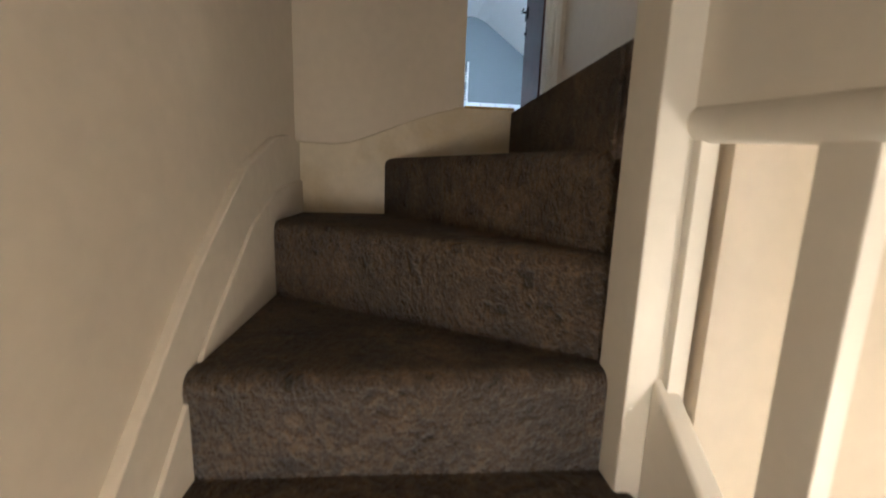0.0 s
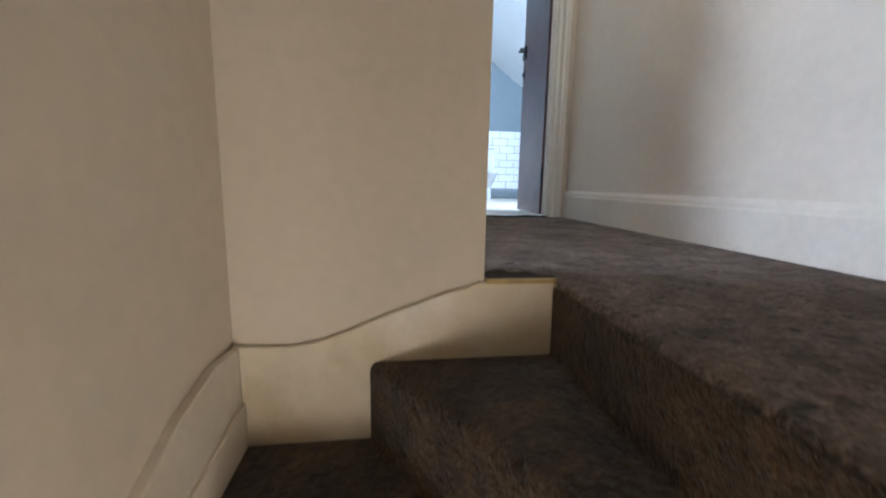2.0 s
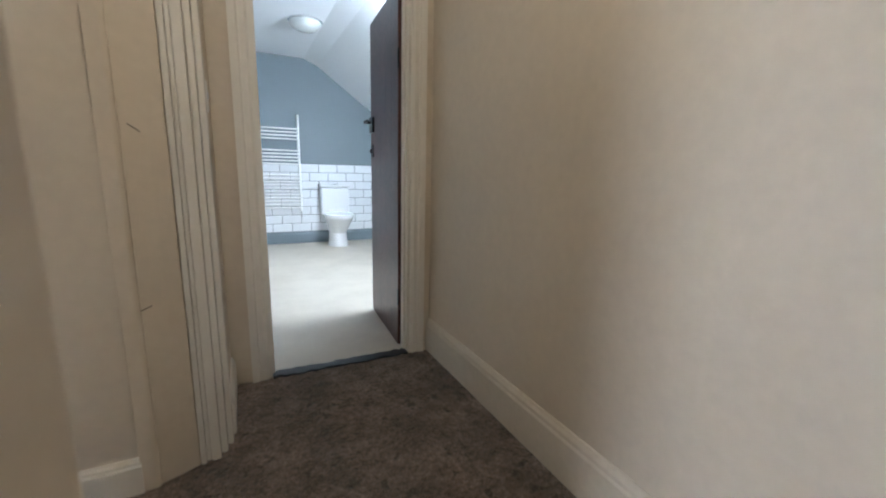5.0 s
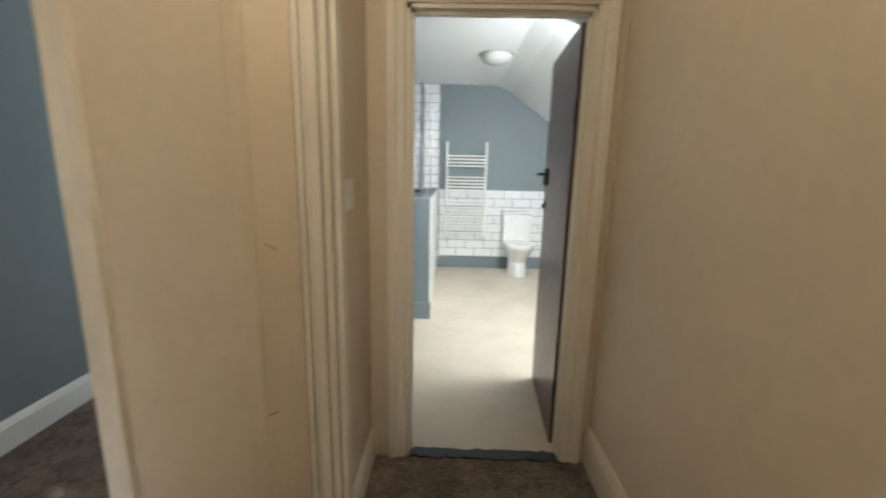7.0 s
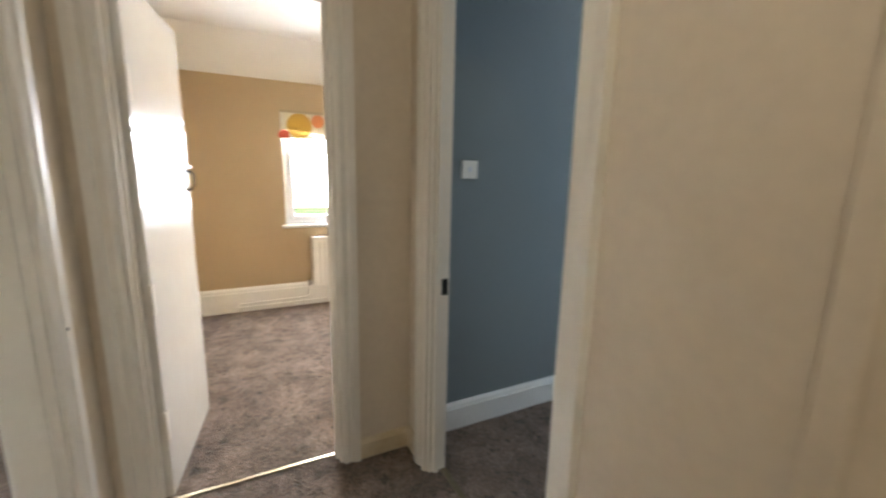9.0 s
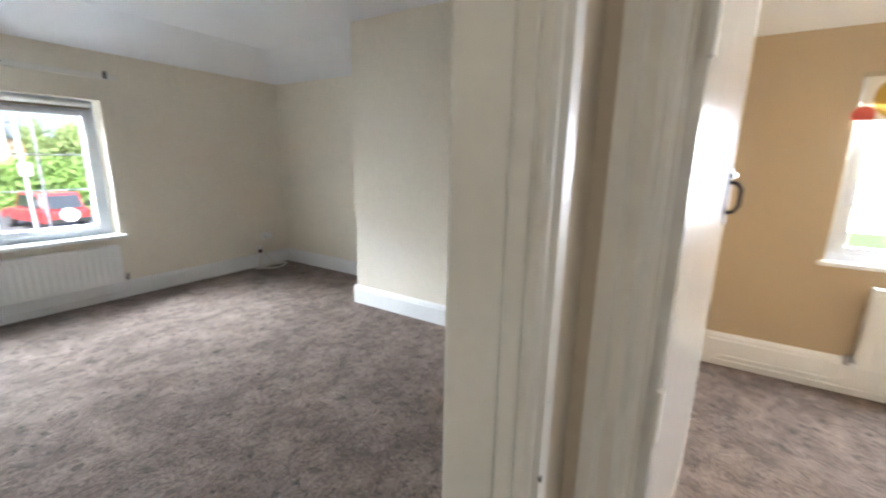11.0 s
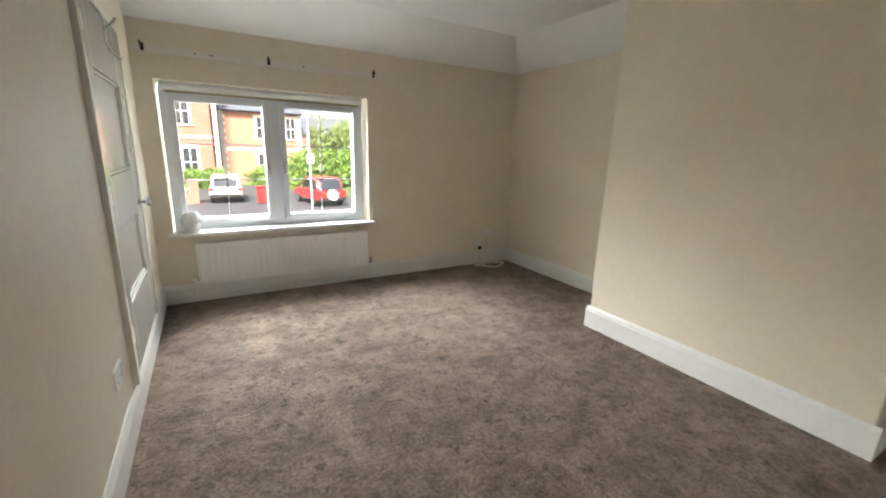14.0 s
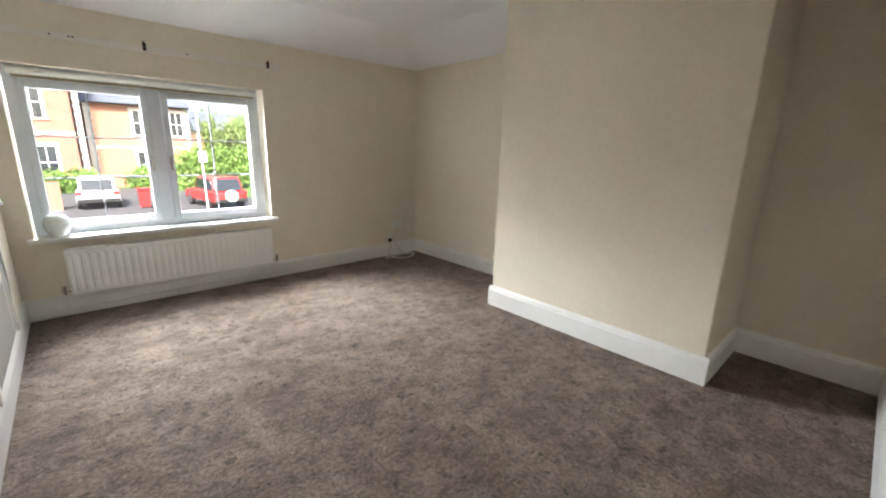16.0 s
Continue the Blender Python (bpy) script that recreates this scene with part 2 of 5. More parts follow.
def add_prism(bm, outline, z0, z1, bevel=0.0, seg=3, axis="z", top_only=False):
    """An outline of (u, v) pairs pushed from z0 to z1 along an axis: z (x, y), y (x, z), x (y, z)."""
    def at(u, v, w):
        return {"z": (u, v, w), "y": (u, w, v), "x": (w, u, v)}[axis]
    low = [bm.verts.new(at(u, v, z0)) for u, v in outline]
    top = [bm.verts.new(at(u, v, z1)) for u, v in outline]
    n = len(outline)
    faces = [bm.faces.new(low[::-1]), bm.faces.new(top)]
    for i in range(n):
        faces.append(bm.faces.new((low[i], low[(i + 1) % n], top[(i + 1) % n], top[i])))
    bmesh.ops.recalc_face_normals(bm, faces=faces)
    if bevel:
        es = [e for e in faces[1].edges] if top_only else list({e for f in faces for e in f.edges})
        bmesh.ops.bevel(bm, geom=es, offset=bevel, segments=seg, profile=0.5, affect="EDGES")
    return bm


def add_tube(bm, pts, r, n=8):
    """A round bar bent along points."""
    rings = []
    pts = [Vector(q) for q in pts]
    for i, q in enumerate(pts):
        d = (pts[min(i + 1, len(pts) - 1)] - pts[max(i - 1, 0)]).normalized()
        m = d.to_track_quat("Z", "Y").to_matrix()
        rings.append([bm.verts.new(q + m @ Vector((r * math.cos(2 * math.pi * k / n), r * math.sin(2 * math.pi * k / n), 0))) for k in range(n)])
    for a, b in zip(rings, rings[1:]):
        best = min(range(n), key=lambda s: sum((a[k].co - b[(k + s) % n].co).length for k in range(n)))
        for k in range(n):
            bm.faces.new((a[k], a[(k + 1) % n], b[(k + 1 + best) % n], b[(k + best) % n]))
    bm.faces.new(rings[0][::-1])
    bm.faces.new(rings[-1])
    return bm


def lathe(profile, n=24, m=Matrix()):
    """A round body from (radius, height) pairs."""
    bm = bmesh.new()
    rings = [[bm.verts.new(m @ Vector((max(r, 1e-4) * math.cos(2 * math.pi * k / n), max(r, 1e-4) * math.sin(2 * math.pi * k / n), z))) for k in range(n)] for r, z in profile]
    for a, b in zip(rings, rings[1:]):
        for k in range(n):
            bm.faces.new((a[k], a[(k + 1) % n], b[(k + 1) % n], b[k]))
    bm.faces.new(rings[0][::-1])
    bm.faces.new(rings[-1])
    return bm


def wall(name, label, rows, mat, **sides):
    """A wall of boxes; sides: another paint by the way a face looks (px, nx, py, ny)."""
    rows = [tuple(min(r[k], r[k + 1]) if k == q else max(r[k], r[k + 1]) for k in (0, 2, 4) for q in (k, -1)) for r in rows]
    axes = [sorted({round(v, 4) for r in rows for v in r[k:k + 2]}) for k in (0, 2, 4)]

    def solid(c):
        if any(q < 0 or q >= len(ax) - 1 for q, ax in zip(c, axes)):
            return False
        mid = [(ax[q] + ax[q + 1]) / 2 for q, ax in zip(c, axes)]
        return any(all(r[2 * k] < mid[k] < r[2 * k + 1] for k in range(3)) for r in rows)
    bm = bmesh.new()
    seen = {}

    def vert(c):
        if c not in seen:
            seen[c] = bm.verts.new([ax[q] for q, ax in zip(c, axes)])
        return seen[c]
    for c in itertools.product(*(range(len(ax) - 1) for ax in axes)):
        if not solid(c):
            continue
        for k in range(3):
            u, v = [q for q in range(3) if q != k]
            for s in (0, 1):
                n2 = list(c)
                n2[k] += 2 * s - 1
                if not solid(tuple(n2)):
                    loop = []
                    for du, dv in ((0, 0), (1, 0), (1, 1), (0, 1)):
                        q = list(c)
                        q[k] += s
                        q[u] += du
                        q[v] += dv
                        loop.append(vert(tuple(q)))
                    bm.faces.new(loop)
    me = mesh_of(name, bm)
    me.materials.append(mat)
    way = {"px": Vector((1, 0, 0)), "nx": Vector((-1, 0, 0)), "py": Vector((0, 1, 0)), "ny": Vector((0, -1, 0))}
    for k, m2 in sides.items():
        me.materials.append(m2)
        for pl in me.polygons:
            if pl.normal.dot(way[k]) > 0.9:
                pl.material_index = len(me.materials) - 1
    return structure(new(name, me), label)


def skirting(name, label, a, b, side, height, thick, mat):
    """A moulded skirting board from a to b on the floor; side: the way (x, y) that it stands out."""
    bm = bmesh.new()
    prof = [(0, 0), (thick, 0), (thick, height * 0.78), (thick * 0.8, height * 0.83), (thick * 0.75, height * 0.9), (thick * 0.45, height * 0.96), (thick * 0.3, height), (0, height)]
    a, b, s = Vector((*a, 0)), Vector((*b, 0)), Vector((*side, 0))
    ra = [bm.verts.new(a + s * u + Vector((0, 0, v + 0.002))) for u, v in prof]
    rb = [bm.verts.new(b + s * u + Vector((0, 0, v + 0.002))) for u, v in prof]
    n = len(prof)
    for i in range(n):
        bm.faces.new((ra[i], ra[(i + 1) % n], rb[(i + 1) % n], rb[i]))
    bm.faces.new(ra[::-1])
    bm.faces.new(rb)
    return structure(part(name, bm, mat, smooth=False), label)


def casing(name, label, line, normal, u0, u1, z1, wide=0.075, mat=None):
    """Moulded architrave round three sides of an opening. line: ('x', c) or ('y', c), the wall's face; u0, u1: the opening along it."""
    bm = bmesh.new()
    axis, c = line
    steps = [(0.0, 0.012), (0.012, 0.020), (wide * 0.5, 0.014), (wide * 0.62, 0.024), (wide, 0.028)]

    def at(u, z, d):
        return (c + normal * d, u, z) if axis == "x" else (u, c + normal * d, z)
    ring = []
    for off, d in steps + [(wide, 0.0), (0.0, 0.0)]:
        ring.append([bm.verts.new(at(u, z, d)) for u, z in ((u0 - off, 0.003), (u0 - off, z1 + off), (u1 + off, z1 + off), (u1 + off, 0.003))])
    n = len(ring)
    for i in range(n):
        a, b = ring[i], ring[(i + 1) % n]
        for k in range(3):
            bm.faces.new((a[k], a[k + 1], b[k + 1], b[k]))
    bm.faces.new([r[0] for r in ring])
    bm.faces.new([r[3] for r in ring][::-1])
    return structure(part(name, bm, mat or M_WHITE, smooth=False), label)
# ---- structure: floors ----
XR = 1.05          # corridor's far side wall
YB = 1.875         # bathroom wall, landing face
bm = bmesh.new()
add_prism(bm, [(0.19, 0.0), (0.187, -0.35), (0.19, -0.80), (XR + 0.02, -0.80), (XR + 0.02, YB), (-0.19, YB), (-0.19, 1.36), (-1.76, 1.36), (-1.76, 0.02), (0.0, 0.02), (0.0, 0.0)], -0.20, 0.0, bevel=0.014, seg=3, top_only=True)
structure(part("floor_landing", bm, M_CARPET), "worn brown carpet on the landing")
structure(part("floor_bathroom", boxes((-0.6, 2.1, YB + 0.03, 5.72, -0.15, 0.0)), M_VINYL), "beige sheet vinyl bathroom floor")
structure(part("floor_tan_room", boxes((-4.3, -1.765, 0.1, 2.36, -0.15, 0.0)), M_CARPET), "brown carpet in the tan bedroom")
structure(part("floor_blue_room", boxes((-3.6, -1.7, 2.36, 4.5, -0.15, 0.0), (-1.7, -0.3, 1.365, 4.5, -0.15, 0.0)), M_CARPET), "brown carpet in the blue room")
structure(part("floor_cream_room", boxes((-4.3, -0.58, -4.4, 0.018, -0.15, 0.0)), M_CARPET), "worn brown carpet in the cream bedroom")
structure(part("floor_hall", boxes((-0.6, XR + 0.1, -6.5, 0.1, -2.75, -2.6)), M_CARPET), "carpeted hall floor at the foot of the stairs")

# ---- structure: walls ----
wall("wall_stair_west", "plastered partition beside the stairs", [(-0.59, -0.55, -2.735, 0.0, -2.6, 2.6), (-0.59, -0.55, -6.5, -3.715, -2.6, 2.6), (-0.59, -0.55, -3.715, -2.735, 2.0, 2.6), (-0.59, -0.55, -3.715, -2.735, -2.6, 0.2)], M_LAND, nx=M_CREAM)
wall("wall_stair_end", "plastered wall at the head of the stairs", [(-0.600, 0.0, 0.0, 0.11, -0.2, 2.6), (-0.3, 0.0, 0.11, 0.18, 0.0, 2.6), (0.0, 0.015, 0.0, 0.18, 0.0, 2.6), (-0.55, 0.25, 0.004, 0.11, -2.6, -0.2)], M_LAND, ny=M_LAND)
wall("wall_cream_door", "cream wall with the bedroom doorway", [(-4.3, -1.37, 0.0, 0.11, 0, 2.6), (-1.37, -0.600, 0.0, 0.11, 2.0, 2.6)], M_LAND, ny=M_CREAM)
wall("wall_corridor_east", "long plain corridor wall", [(XR, XR + 0.12, -6.5, YB + 0.1, -2.6, 2.6)], M_LAND)
wall("wall_stair_south", "wall closing the stairwell", [(-0.6, XR + 0.1, -6.6, -6.5, -2.6, 2.6), (0.34, XR, -2.6, -2.5, -0.2, 2.6)], M_LAND)
wall("wall_tan_door", "landing wall with the tan bedroom doorway", [(-1.79, -1.68, 0.11, 0.22, 0, 2.6), (-1.79, -1.68, 0.948, 1.36, 0, 2.6), (-1.79, -1.68, 0.22, 0.948, 2.0, 2.6)], M_LAND, nx=M_TAN)
wall("wall_blue_door", "landing wall with the blue room doorway", [(-1.68, -1.465, 1.275, 1.36, 0, 2.6), (-0.69, -0.19, 1.275, 1.36, 0, 2.6), (-1.465, -0.69, 1.275, 1.36, 2.0, 2.6)], M_LAND, py=M_BLUE)
wall("wall_corridor_west", "short corridor wall with the light switch", [(-0.28, -0.19, 1.36, 1.47, 0, 2.6), (-0.28, 0.03, 1.47, YB, 0, 2.6)], M_LAND, nx=M_BLUE)
wall("wall_bathroom_door", "corridor end wall with the bathroom doorway", [(-0.55, 0.19, YB, YB + 0.1, 0, 2.6), (0.93, XR, YB, YB + 0.1, 0, 2.6), (0.19, 0.93, YB, YB + 0.1, 1.98, 2.6), (XR, 2.1, YB + 0.02, YB + 0.1, 0, 2.6)], M_LAND, py=M_BLUE)
# bathroom shell
wall("wall_bathroom_north", "blue-grey bathroom wall", [(-0.6, 2.1, 5.72, 5.82, 0, 2.6)], M_BLUE)
wall("wall_bathroom_east", "blue-grey bathroom side wall", [(2.0, 2.1, YB + 0.1, 5.72, 0, 2.6)], M_BLUE)
wall("wall_bathroom_west", "blue-grey bathroom side wall", [(-0.6, -0.55, YB, 5.72, 0, 2.6)], M_BLUE)
wall("wall_shower_half", "blue-grey half-height shower wall", [(0.05, 0.20, 3.68, 5.72, 0, 1.10)], M_BLUE, px=M_BRIGHT)
# tan bedroom shell
wall("wall_tan_west", "tan bedroom wall with the window opening", [(-4.30, -4.14, 0.11, 0.98, 0, 2.6), (-4.30, -4.14, 2.02, 2.36, 0, 2.6), (-4.30, -4.14, 0.98, 2.02, 0, 0.81), (-4.30, -4.14, 0.98, 2.02, 1.88, 2.6)], M_TAN)
wall("wall_tan_north", "tan bedroom side wall", [(-4.3, -1.79, 2.27, 2.36, 0, 2.6), (-1.79, -1.72, 1.36, 2.37, 0, 2.6), (-4.14, -1.79, 0.11, 0.118, 0, 2.6)], M_TAN)
# blue room shell
wall("wall_blue_west", "dark blue-grey bedroom wall", [(-1.72, -1.70, 1.36, 2.47, 0, 2.6)], M_BLUE)
wall("wall_blue_far", "far walls of the blue-grey bedroom", [(-3.6, -0.6, 4.4, 4.5, 0, 2.6), (-3.6, -1.72, 2.37, 2.47, 0, 2.6), (-3.7, -3.6, 2.37, 4.5, 0, 2.6), (-0.65, -0.6, YB, 4.5, 0, 2.6), (-0.65, -0.28, 1.36, YB, 0, 2.6)], M_BLUE)
# cream bedroom shell
CX0, CX1, CY0 = -4.29, -0.59, -4.36
wall("wall_cream_south", "cream bedroom wall with the window opening", [(-4.4, -2.44, CY0 - 0.30, CY0, 0, 2.6), (-0.72, CX1, CY0 - 0.30, CY0, 0, 2.6), (-2.44, -0.72, CY0 - 0.30, CY0, 0, 0.605), (-2.44, -0.72, CY0 - 0.30, CY0, 1.84, 2.6)], M_CREAM)
wall("wall_cream_west", "cream bedroom wall behind the chimney breast", [(-4.4, CX0, CY0, 0.0, 0, 2.6)], M_CREAM)
bm = bmesh.new()
add_prism(bm, [(CX0 - 0.01, -2.41), (-3.61, -2.41), (-3.61, -0.745), (CX0 - 0.01, -0.745)], 0.0, 2.52, bevel=0.012, seg=3)
structure(part("chimney_breast", bm, M_CREAM), "cream plastered chimney breast")

# ---- structure: ceilings ----
structure(part("ceiling_landing", boxes((-1.8, XR + 0.1, -0.0, YB, 2.5, 2.61), (-0.6, XR + 0.1, -6.5, 0.0, 2.5, 2.6)), M_CEIL), "plain white landing ceiling")
structure(part("ceiling_blue_room", boxes((-1.72, -0.28, 1.36, 2.4, 2.4, 2.5), (-3.6, -0.6, 2.4, 4.5, 2.4, 2.5)), M_CEIL), "plain white ceiling of the blue room")
bm = bmesh.new()
add_prism(bm, [(-0.6, 2.44), (0.95, 2.43), (1.12, 2.36), (1.62, 2.0), (2.05, 1.70), (2.05, 2.62), (-0.6, 2.62)], YB + 0.1, 5.72, axis="y")
structure(part("ceiling_bathroom", bm, M_CEIL, smooth=False), "white bathroom ceiling sloping down along the eaves")
bm = bmesh.new()
add_prism(bm, [(-4.14, 2.14), (-4.05, 2.19), (-3.72, 2.40), (-1.79, 2.42), (-1.79, 2.6), (-4.2, 2.6), (-4.2, 2.14)], 0.11, 2.28, axis="y")
structure(part("ceiling_tan_room", bm, M_CEIL, smooth=False), "white ceiling sloping to the tan window wall")
bm = bmesh.new()
zf, zw = 2.5, 2.255
o = [(CX0, CY0), (CX1, CY0), (CX1, 0.0), (CX0, 0.0)]
inn = [(-3.83, -3.86), (CX1, -3.86), (CX1, 0.0), (-3.83, 0.0)]
vo = [bm.verts.new((x, y, zw if i in (0, 1, 3) else zf)) for i, (x, y) in enumerate(o)]
vi = [bm.verts.new((x, y, zf)) for x, y in inn]
vt = [bm.verts.new((x, y, 2.605)) for x, y in ((-4.4, CY0 - 0.3), (CX1, CY0 - 0.3), (CX1, 0.0), (-4.4, 0.0))]
bm.faces.new((vo[0], vo[1], vi[1], vi[0]))
bm.faces.new((vo[0], vi[0], vi[3], vo[3]))
bm.faces.new(vi)
bm.faces.new(vt)
structure(part("ceiling_cream_room", bm, M_CEIL, smooth=False), "white ceiling with sloping edges in the cream bedroom")

# ---- structure: skirtings and casings ----
skirting("skirting_corridor_east", "cream painted skirting board", (XR, -0.8), (XR, YB), (-1, 0), 0.19, 0.02, M_CREAMGLOSS)
skirting("skirting_corridor_west", "cream painted skirting board", (0.03, 1.47), (0.03, YB), (1, 0), 0.14, 0.018, M_WHITE)
skirting("skirting_landing_corner", "cream painted skirting board", (-1.68, 1.023), (-1.68, 1.275), (1, 0), 0.10, 0.016, M_OLDWHITE)
skirting("skirting_landing_recess", "cream painted skirting board", (-1.68, 1.275), (-1.55, 1.275), (0, -1), 0.10, 0.016, M_OLDWHITE)
skirting("skirting_landing_south", "cream painted skirting board", (-1.68, 0.11), (-1.446, 0.11), (0, 1), 0.12, 0.016, M_WHITE)
skirting("skirting_landing_blue_side", "cream painted skirting board", (-0.605, 1.275), (-0.21, 1.275), (0, -1), 0.12, 0.016, M_WHITE)
skirting("skirting_cream_window", "white painted skirting board", (CX0, CY0), (CX1, CY0), (0, 1), 0.165, 0.02, M_BRIGHT)
skirting("skirting_cream_west", "white painted skirting board", (CX0, CY0), (CX0, -2.41), (1, 0), 0.165, 0.02, M_BRIGHT)
skirting("skirting_cream_alcove", "white painted skirting board", (CX0, -0.745), (CX0, 0.0), (1, 0), 0.175, 0.02, M_BRIGHT)
skirting("skirting_chimney_front", "white painted skirting board", (-3.61, -2.432), (-3.61, -0.723), (1, 0), 0.175, 0.022, M_BRIGHT)
skirting("skirting_chimney_north", "white painted skirting board", (CX0, -0.745), (-3.612, -0.745), (0, 1), 0.175, 0.022, M_BRIGHT)
skirting("skirting_chimney_south", "white painted skirting board", (CX0, -2.41), (-3.612, -2.41), (0, -1), 0.175, 0.022, M_BRIGHT)
skirting("skirting_cream_east", "white painted skirting board", (CX1, CY0), (CX1, 0.0), (-1, 0), 0.17, 0.018, M_BRIGHT)
skirting("skirting_cream_north", "white painted skirting board", (CX0, 0.0), (-1.45, 0.0), (0, -1), 0.17, 0.02, M_BRIGHT)
skirting("skirting_tan_west", "white painted skirting board", (-4.14, 0.12), (-4.14, 2.27), (1, 0), 0.235, 0.02, M_BRIGHT)
skirting("skirting_blue_west", "white painted skirting board", (-1.70, 1.36), (-1.70, 2.48), (1, 0), 0.15, 0.02, M_BRIGHT)
skirting("skirting_blue_far", "white painted skirting board", (-1.72, 2.47), (-3.6, 2.47), (0, 1), 0.15, 0.02, M_BRIGHT)
skirting("skirting_bathroom_north", "blue-grey painted skirting", (0.16, 5.72), (2.0, 5.72), (0, -1), 0.16, 0.022, M_BLUE)
skirting("skirting_shower_end", "dark blue-grey skirting", (0.036, 3.68), (0.214, 3.68), (0, -1), 0.16, 0.015, M_BLUE)

casing("trim_tan_door", "white moulded door architrave", ("x", -1.68), 1, 0.22, 0.948, 2.0)
casing("trim_blue_door", "white moulded door architrave", ("y", 1.275), -1, -1.465, -0.69, 2.0, 0.085)
casing("trim_cream_door", "white moulded door architrave", ("y", 0.11), 1, -1.37, -0.600, 2.0)
casing("trim_cream_door_inside", "white moulded door architrave", ("y", 0.0), -1, -1.37, -0.600, 2.0, 0.022)
casing("trim_bathroom_door", "cream moulded door architrave", ("y", YB), -1, 0.19, 0.93, 1.98)


def lining(name, label, axis, c0, c1, u0, u1, z1, stop, mat=M_WHITE):
    """Door lining with a stop bead inside an opening."""
    t = 0.016
    rows = [(c0, c1, u0, u0 + t, 0.003, z1), (c0, c1, u1 - t, u1, 0.003, z1), (c0, c1, u0, u1, z1 - t, z1)]
    s0, s1 = stop
    rows += [(s0, s1, u0 + t, u0 + t + 0.012, 0.003, z1 - t), (s0, s1, u1 - t - 0.012, u1 - t, 0.003, z1 - t), (s0, s1, u0 + t, u1 - t, z1 - t - 0.012, z1 - t)]
    if axis == "y":
        rows = [(b0, b1, a0, a1, z0, zz) for a0, a1, b0, b1, z0, zz in rows]
    return structure(part(name, boxes(*rows), mat, smooth=False), label)


lining("trim_tan_lining", "white door lining", "x", -1.79, -1.68, 0.22, 0.948, 2.0, (-1.745, -1.715))
lining("trim_blue_lining", "white door lining", "y", 1.275, 1.36, -1.465, -0.69, 2.0, (1.295, 1.318))
lining("trim_cream_lining", "white door lining", "y", 0.0, 0.11, -1.37, -0.600, 2.0, (0.055, 0.085))
lining("trim_bathroom_lining", "cream door lining", "y", YB, YB + 0.1, 0.19, 0.93, 1.98, (YB + 0.03, YB + 0.055))
# corner bead, flat board and stepped mouldings on the corner between landing and corridor
bm = bmesh.new()
add_prism(bm, [(-0.215, 1.263), (-0.175, 1.263), (-0.166, 1.272), (-0.166, 1.30), (-0.189, 1.30), (-0.189, 1.274), (-0.215, 1.274)], 0.003, 2.5, bevel=0.004)
structure(part("trim_corner_bead", bm, M_LAND), "rounded plaster corner bead")
bm = bmesh.new()
add_prism(bm, [(-0.189, 1.30), (-0.166, 1.279), (-0.105, 1.305), (-0.062, 1.327), (-0.060, 1.470), (-0.189, 1.470)], 0.003, 2.5, bevel=0.003)
structure(part("trim_corner_board", bm, M_LAND), "flat painted board on the corridor corner")
post = structure(part("trim_corridor_post", boxes((-0.060, -0.042, 1.322, 1.469, 0.003, 2.5), (-0.042, -0.028, 1.336, 1.469, 0.003, 2.5), (-0.028, 0.002, 1.330, 1.469, 0.003, 2.5), (0.002, 0.022, 1.362, 1.469, 0.003, 2.5), (0.022, 0.040, 1.405, 1.469, 0.003, 2.5), bevel=0.005), M_WHITE), "moulded strip on the corridor corner")

# ---- stairs ----
stairs = thing("staircase", (-0.1, -0.8, -0.755), "steep winding staircase with worn brown carpet", "stairs")


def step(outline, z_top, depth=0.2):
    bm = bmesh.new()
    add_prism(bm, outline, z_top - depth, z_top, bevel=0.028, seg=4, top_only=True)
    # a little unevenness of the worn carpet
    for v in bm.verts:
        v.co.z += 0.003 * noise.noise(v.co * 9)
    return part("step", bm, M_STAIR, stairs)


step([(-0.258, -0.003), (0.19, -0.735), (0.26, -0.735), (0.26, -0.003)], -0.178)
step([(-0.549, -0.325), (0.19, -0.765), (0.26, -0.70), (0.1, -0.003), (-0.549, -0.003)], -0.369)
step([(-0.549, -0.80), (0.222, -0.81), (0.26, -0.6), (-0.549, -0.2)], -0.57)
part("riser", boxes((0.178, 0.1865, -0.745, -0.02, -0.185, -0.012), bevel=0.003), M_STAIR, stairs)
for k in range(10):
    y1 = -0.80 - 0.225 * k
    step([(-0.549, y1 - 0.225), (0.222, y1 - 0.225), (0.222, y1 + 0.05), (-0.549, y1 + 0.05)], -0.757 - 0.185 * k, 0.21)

bm = bmesh.new()
add_prism(bm, [(-0.549, -0.80), (-0.549, -0.135), (-0.50, -0.138), (-0.42, -0.14), (-0.36, -0.13), (-0.28, -0.10), (-0.18, -0.06), (-0.07, -0.02), (-0.025, -0.012), (-0.015, -0.004), (0.0, -0.001), (0.19, -0.001), (0.19, -0.80)], -0.016, 0.003, axis="y", bevel=0.004)
structure(part("trim_stair_string_end", bm, M_OLDWHITE), "wavy aged cream skirting at the stair head")
bm = bmesh.new()
add_prism(bm, [(-0.017, -0.14), (-0.13, -0.128), (-0.27, -0.15), (-0.48, -0.232), (-0.73, -0.42), (-0.845, -0.53), (-0.96, -0.645), (-2.3, -1.88), (-2.3, -2.3), (-0.017, -0.7)], -0.552, -0.531, axis="x", bevel=0.004)
structure(part("trim_stair_string_west", bm, M_CREAMGLOSS), "cream painted skirting rising beside the stairs")
bm = bmesh.new()
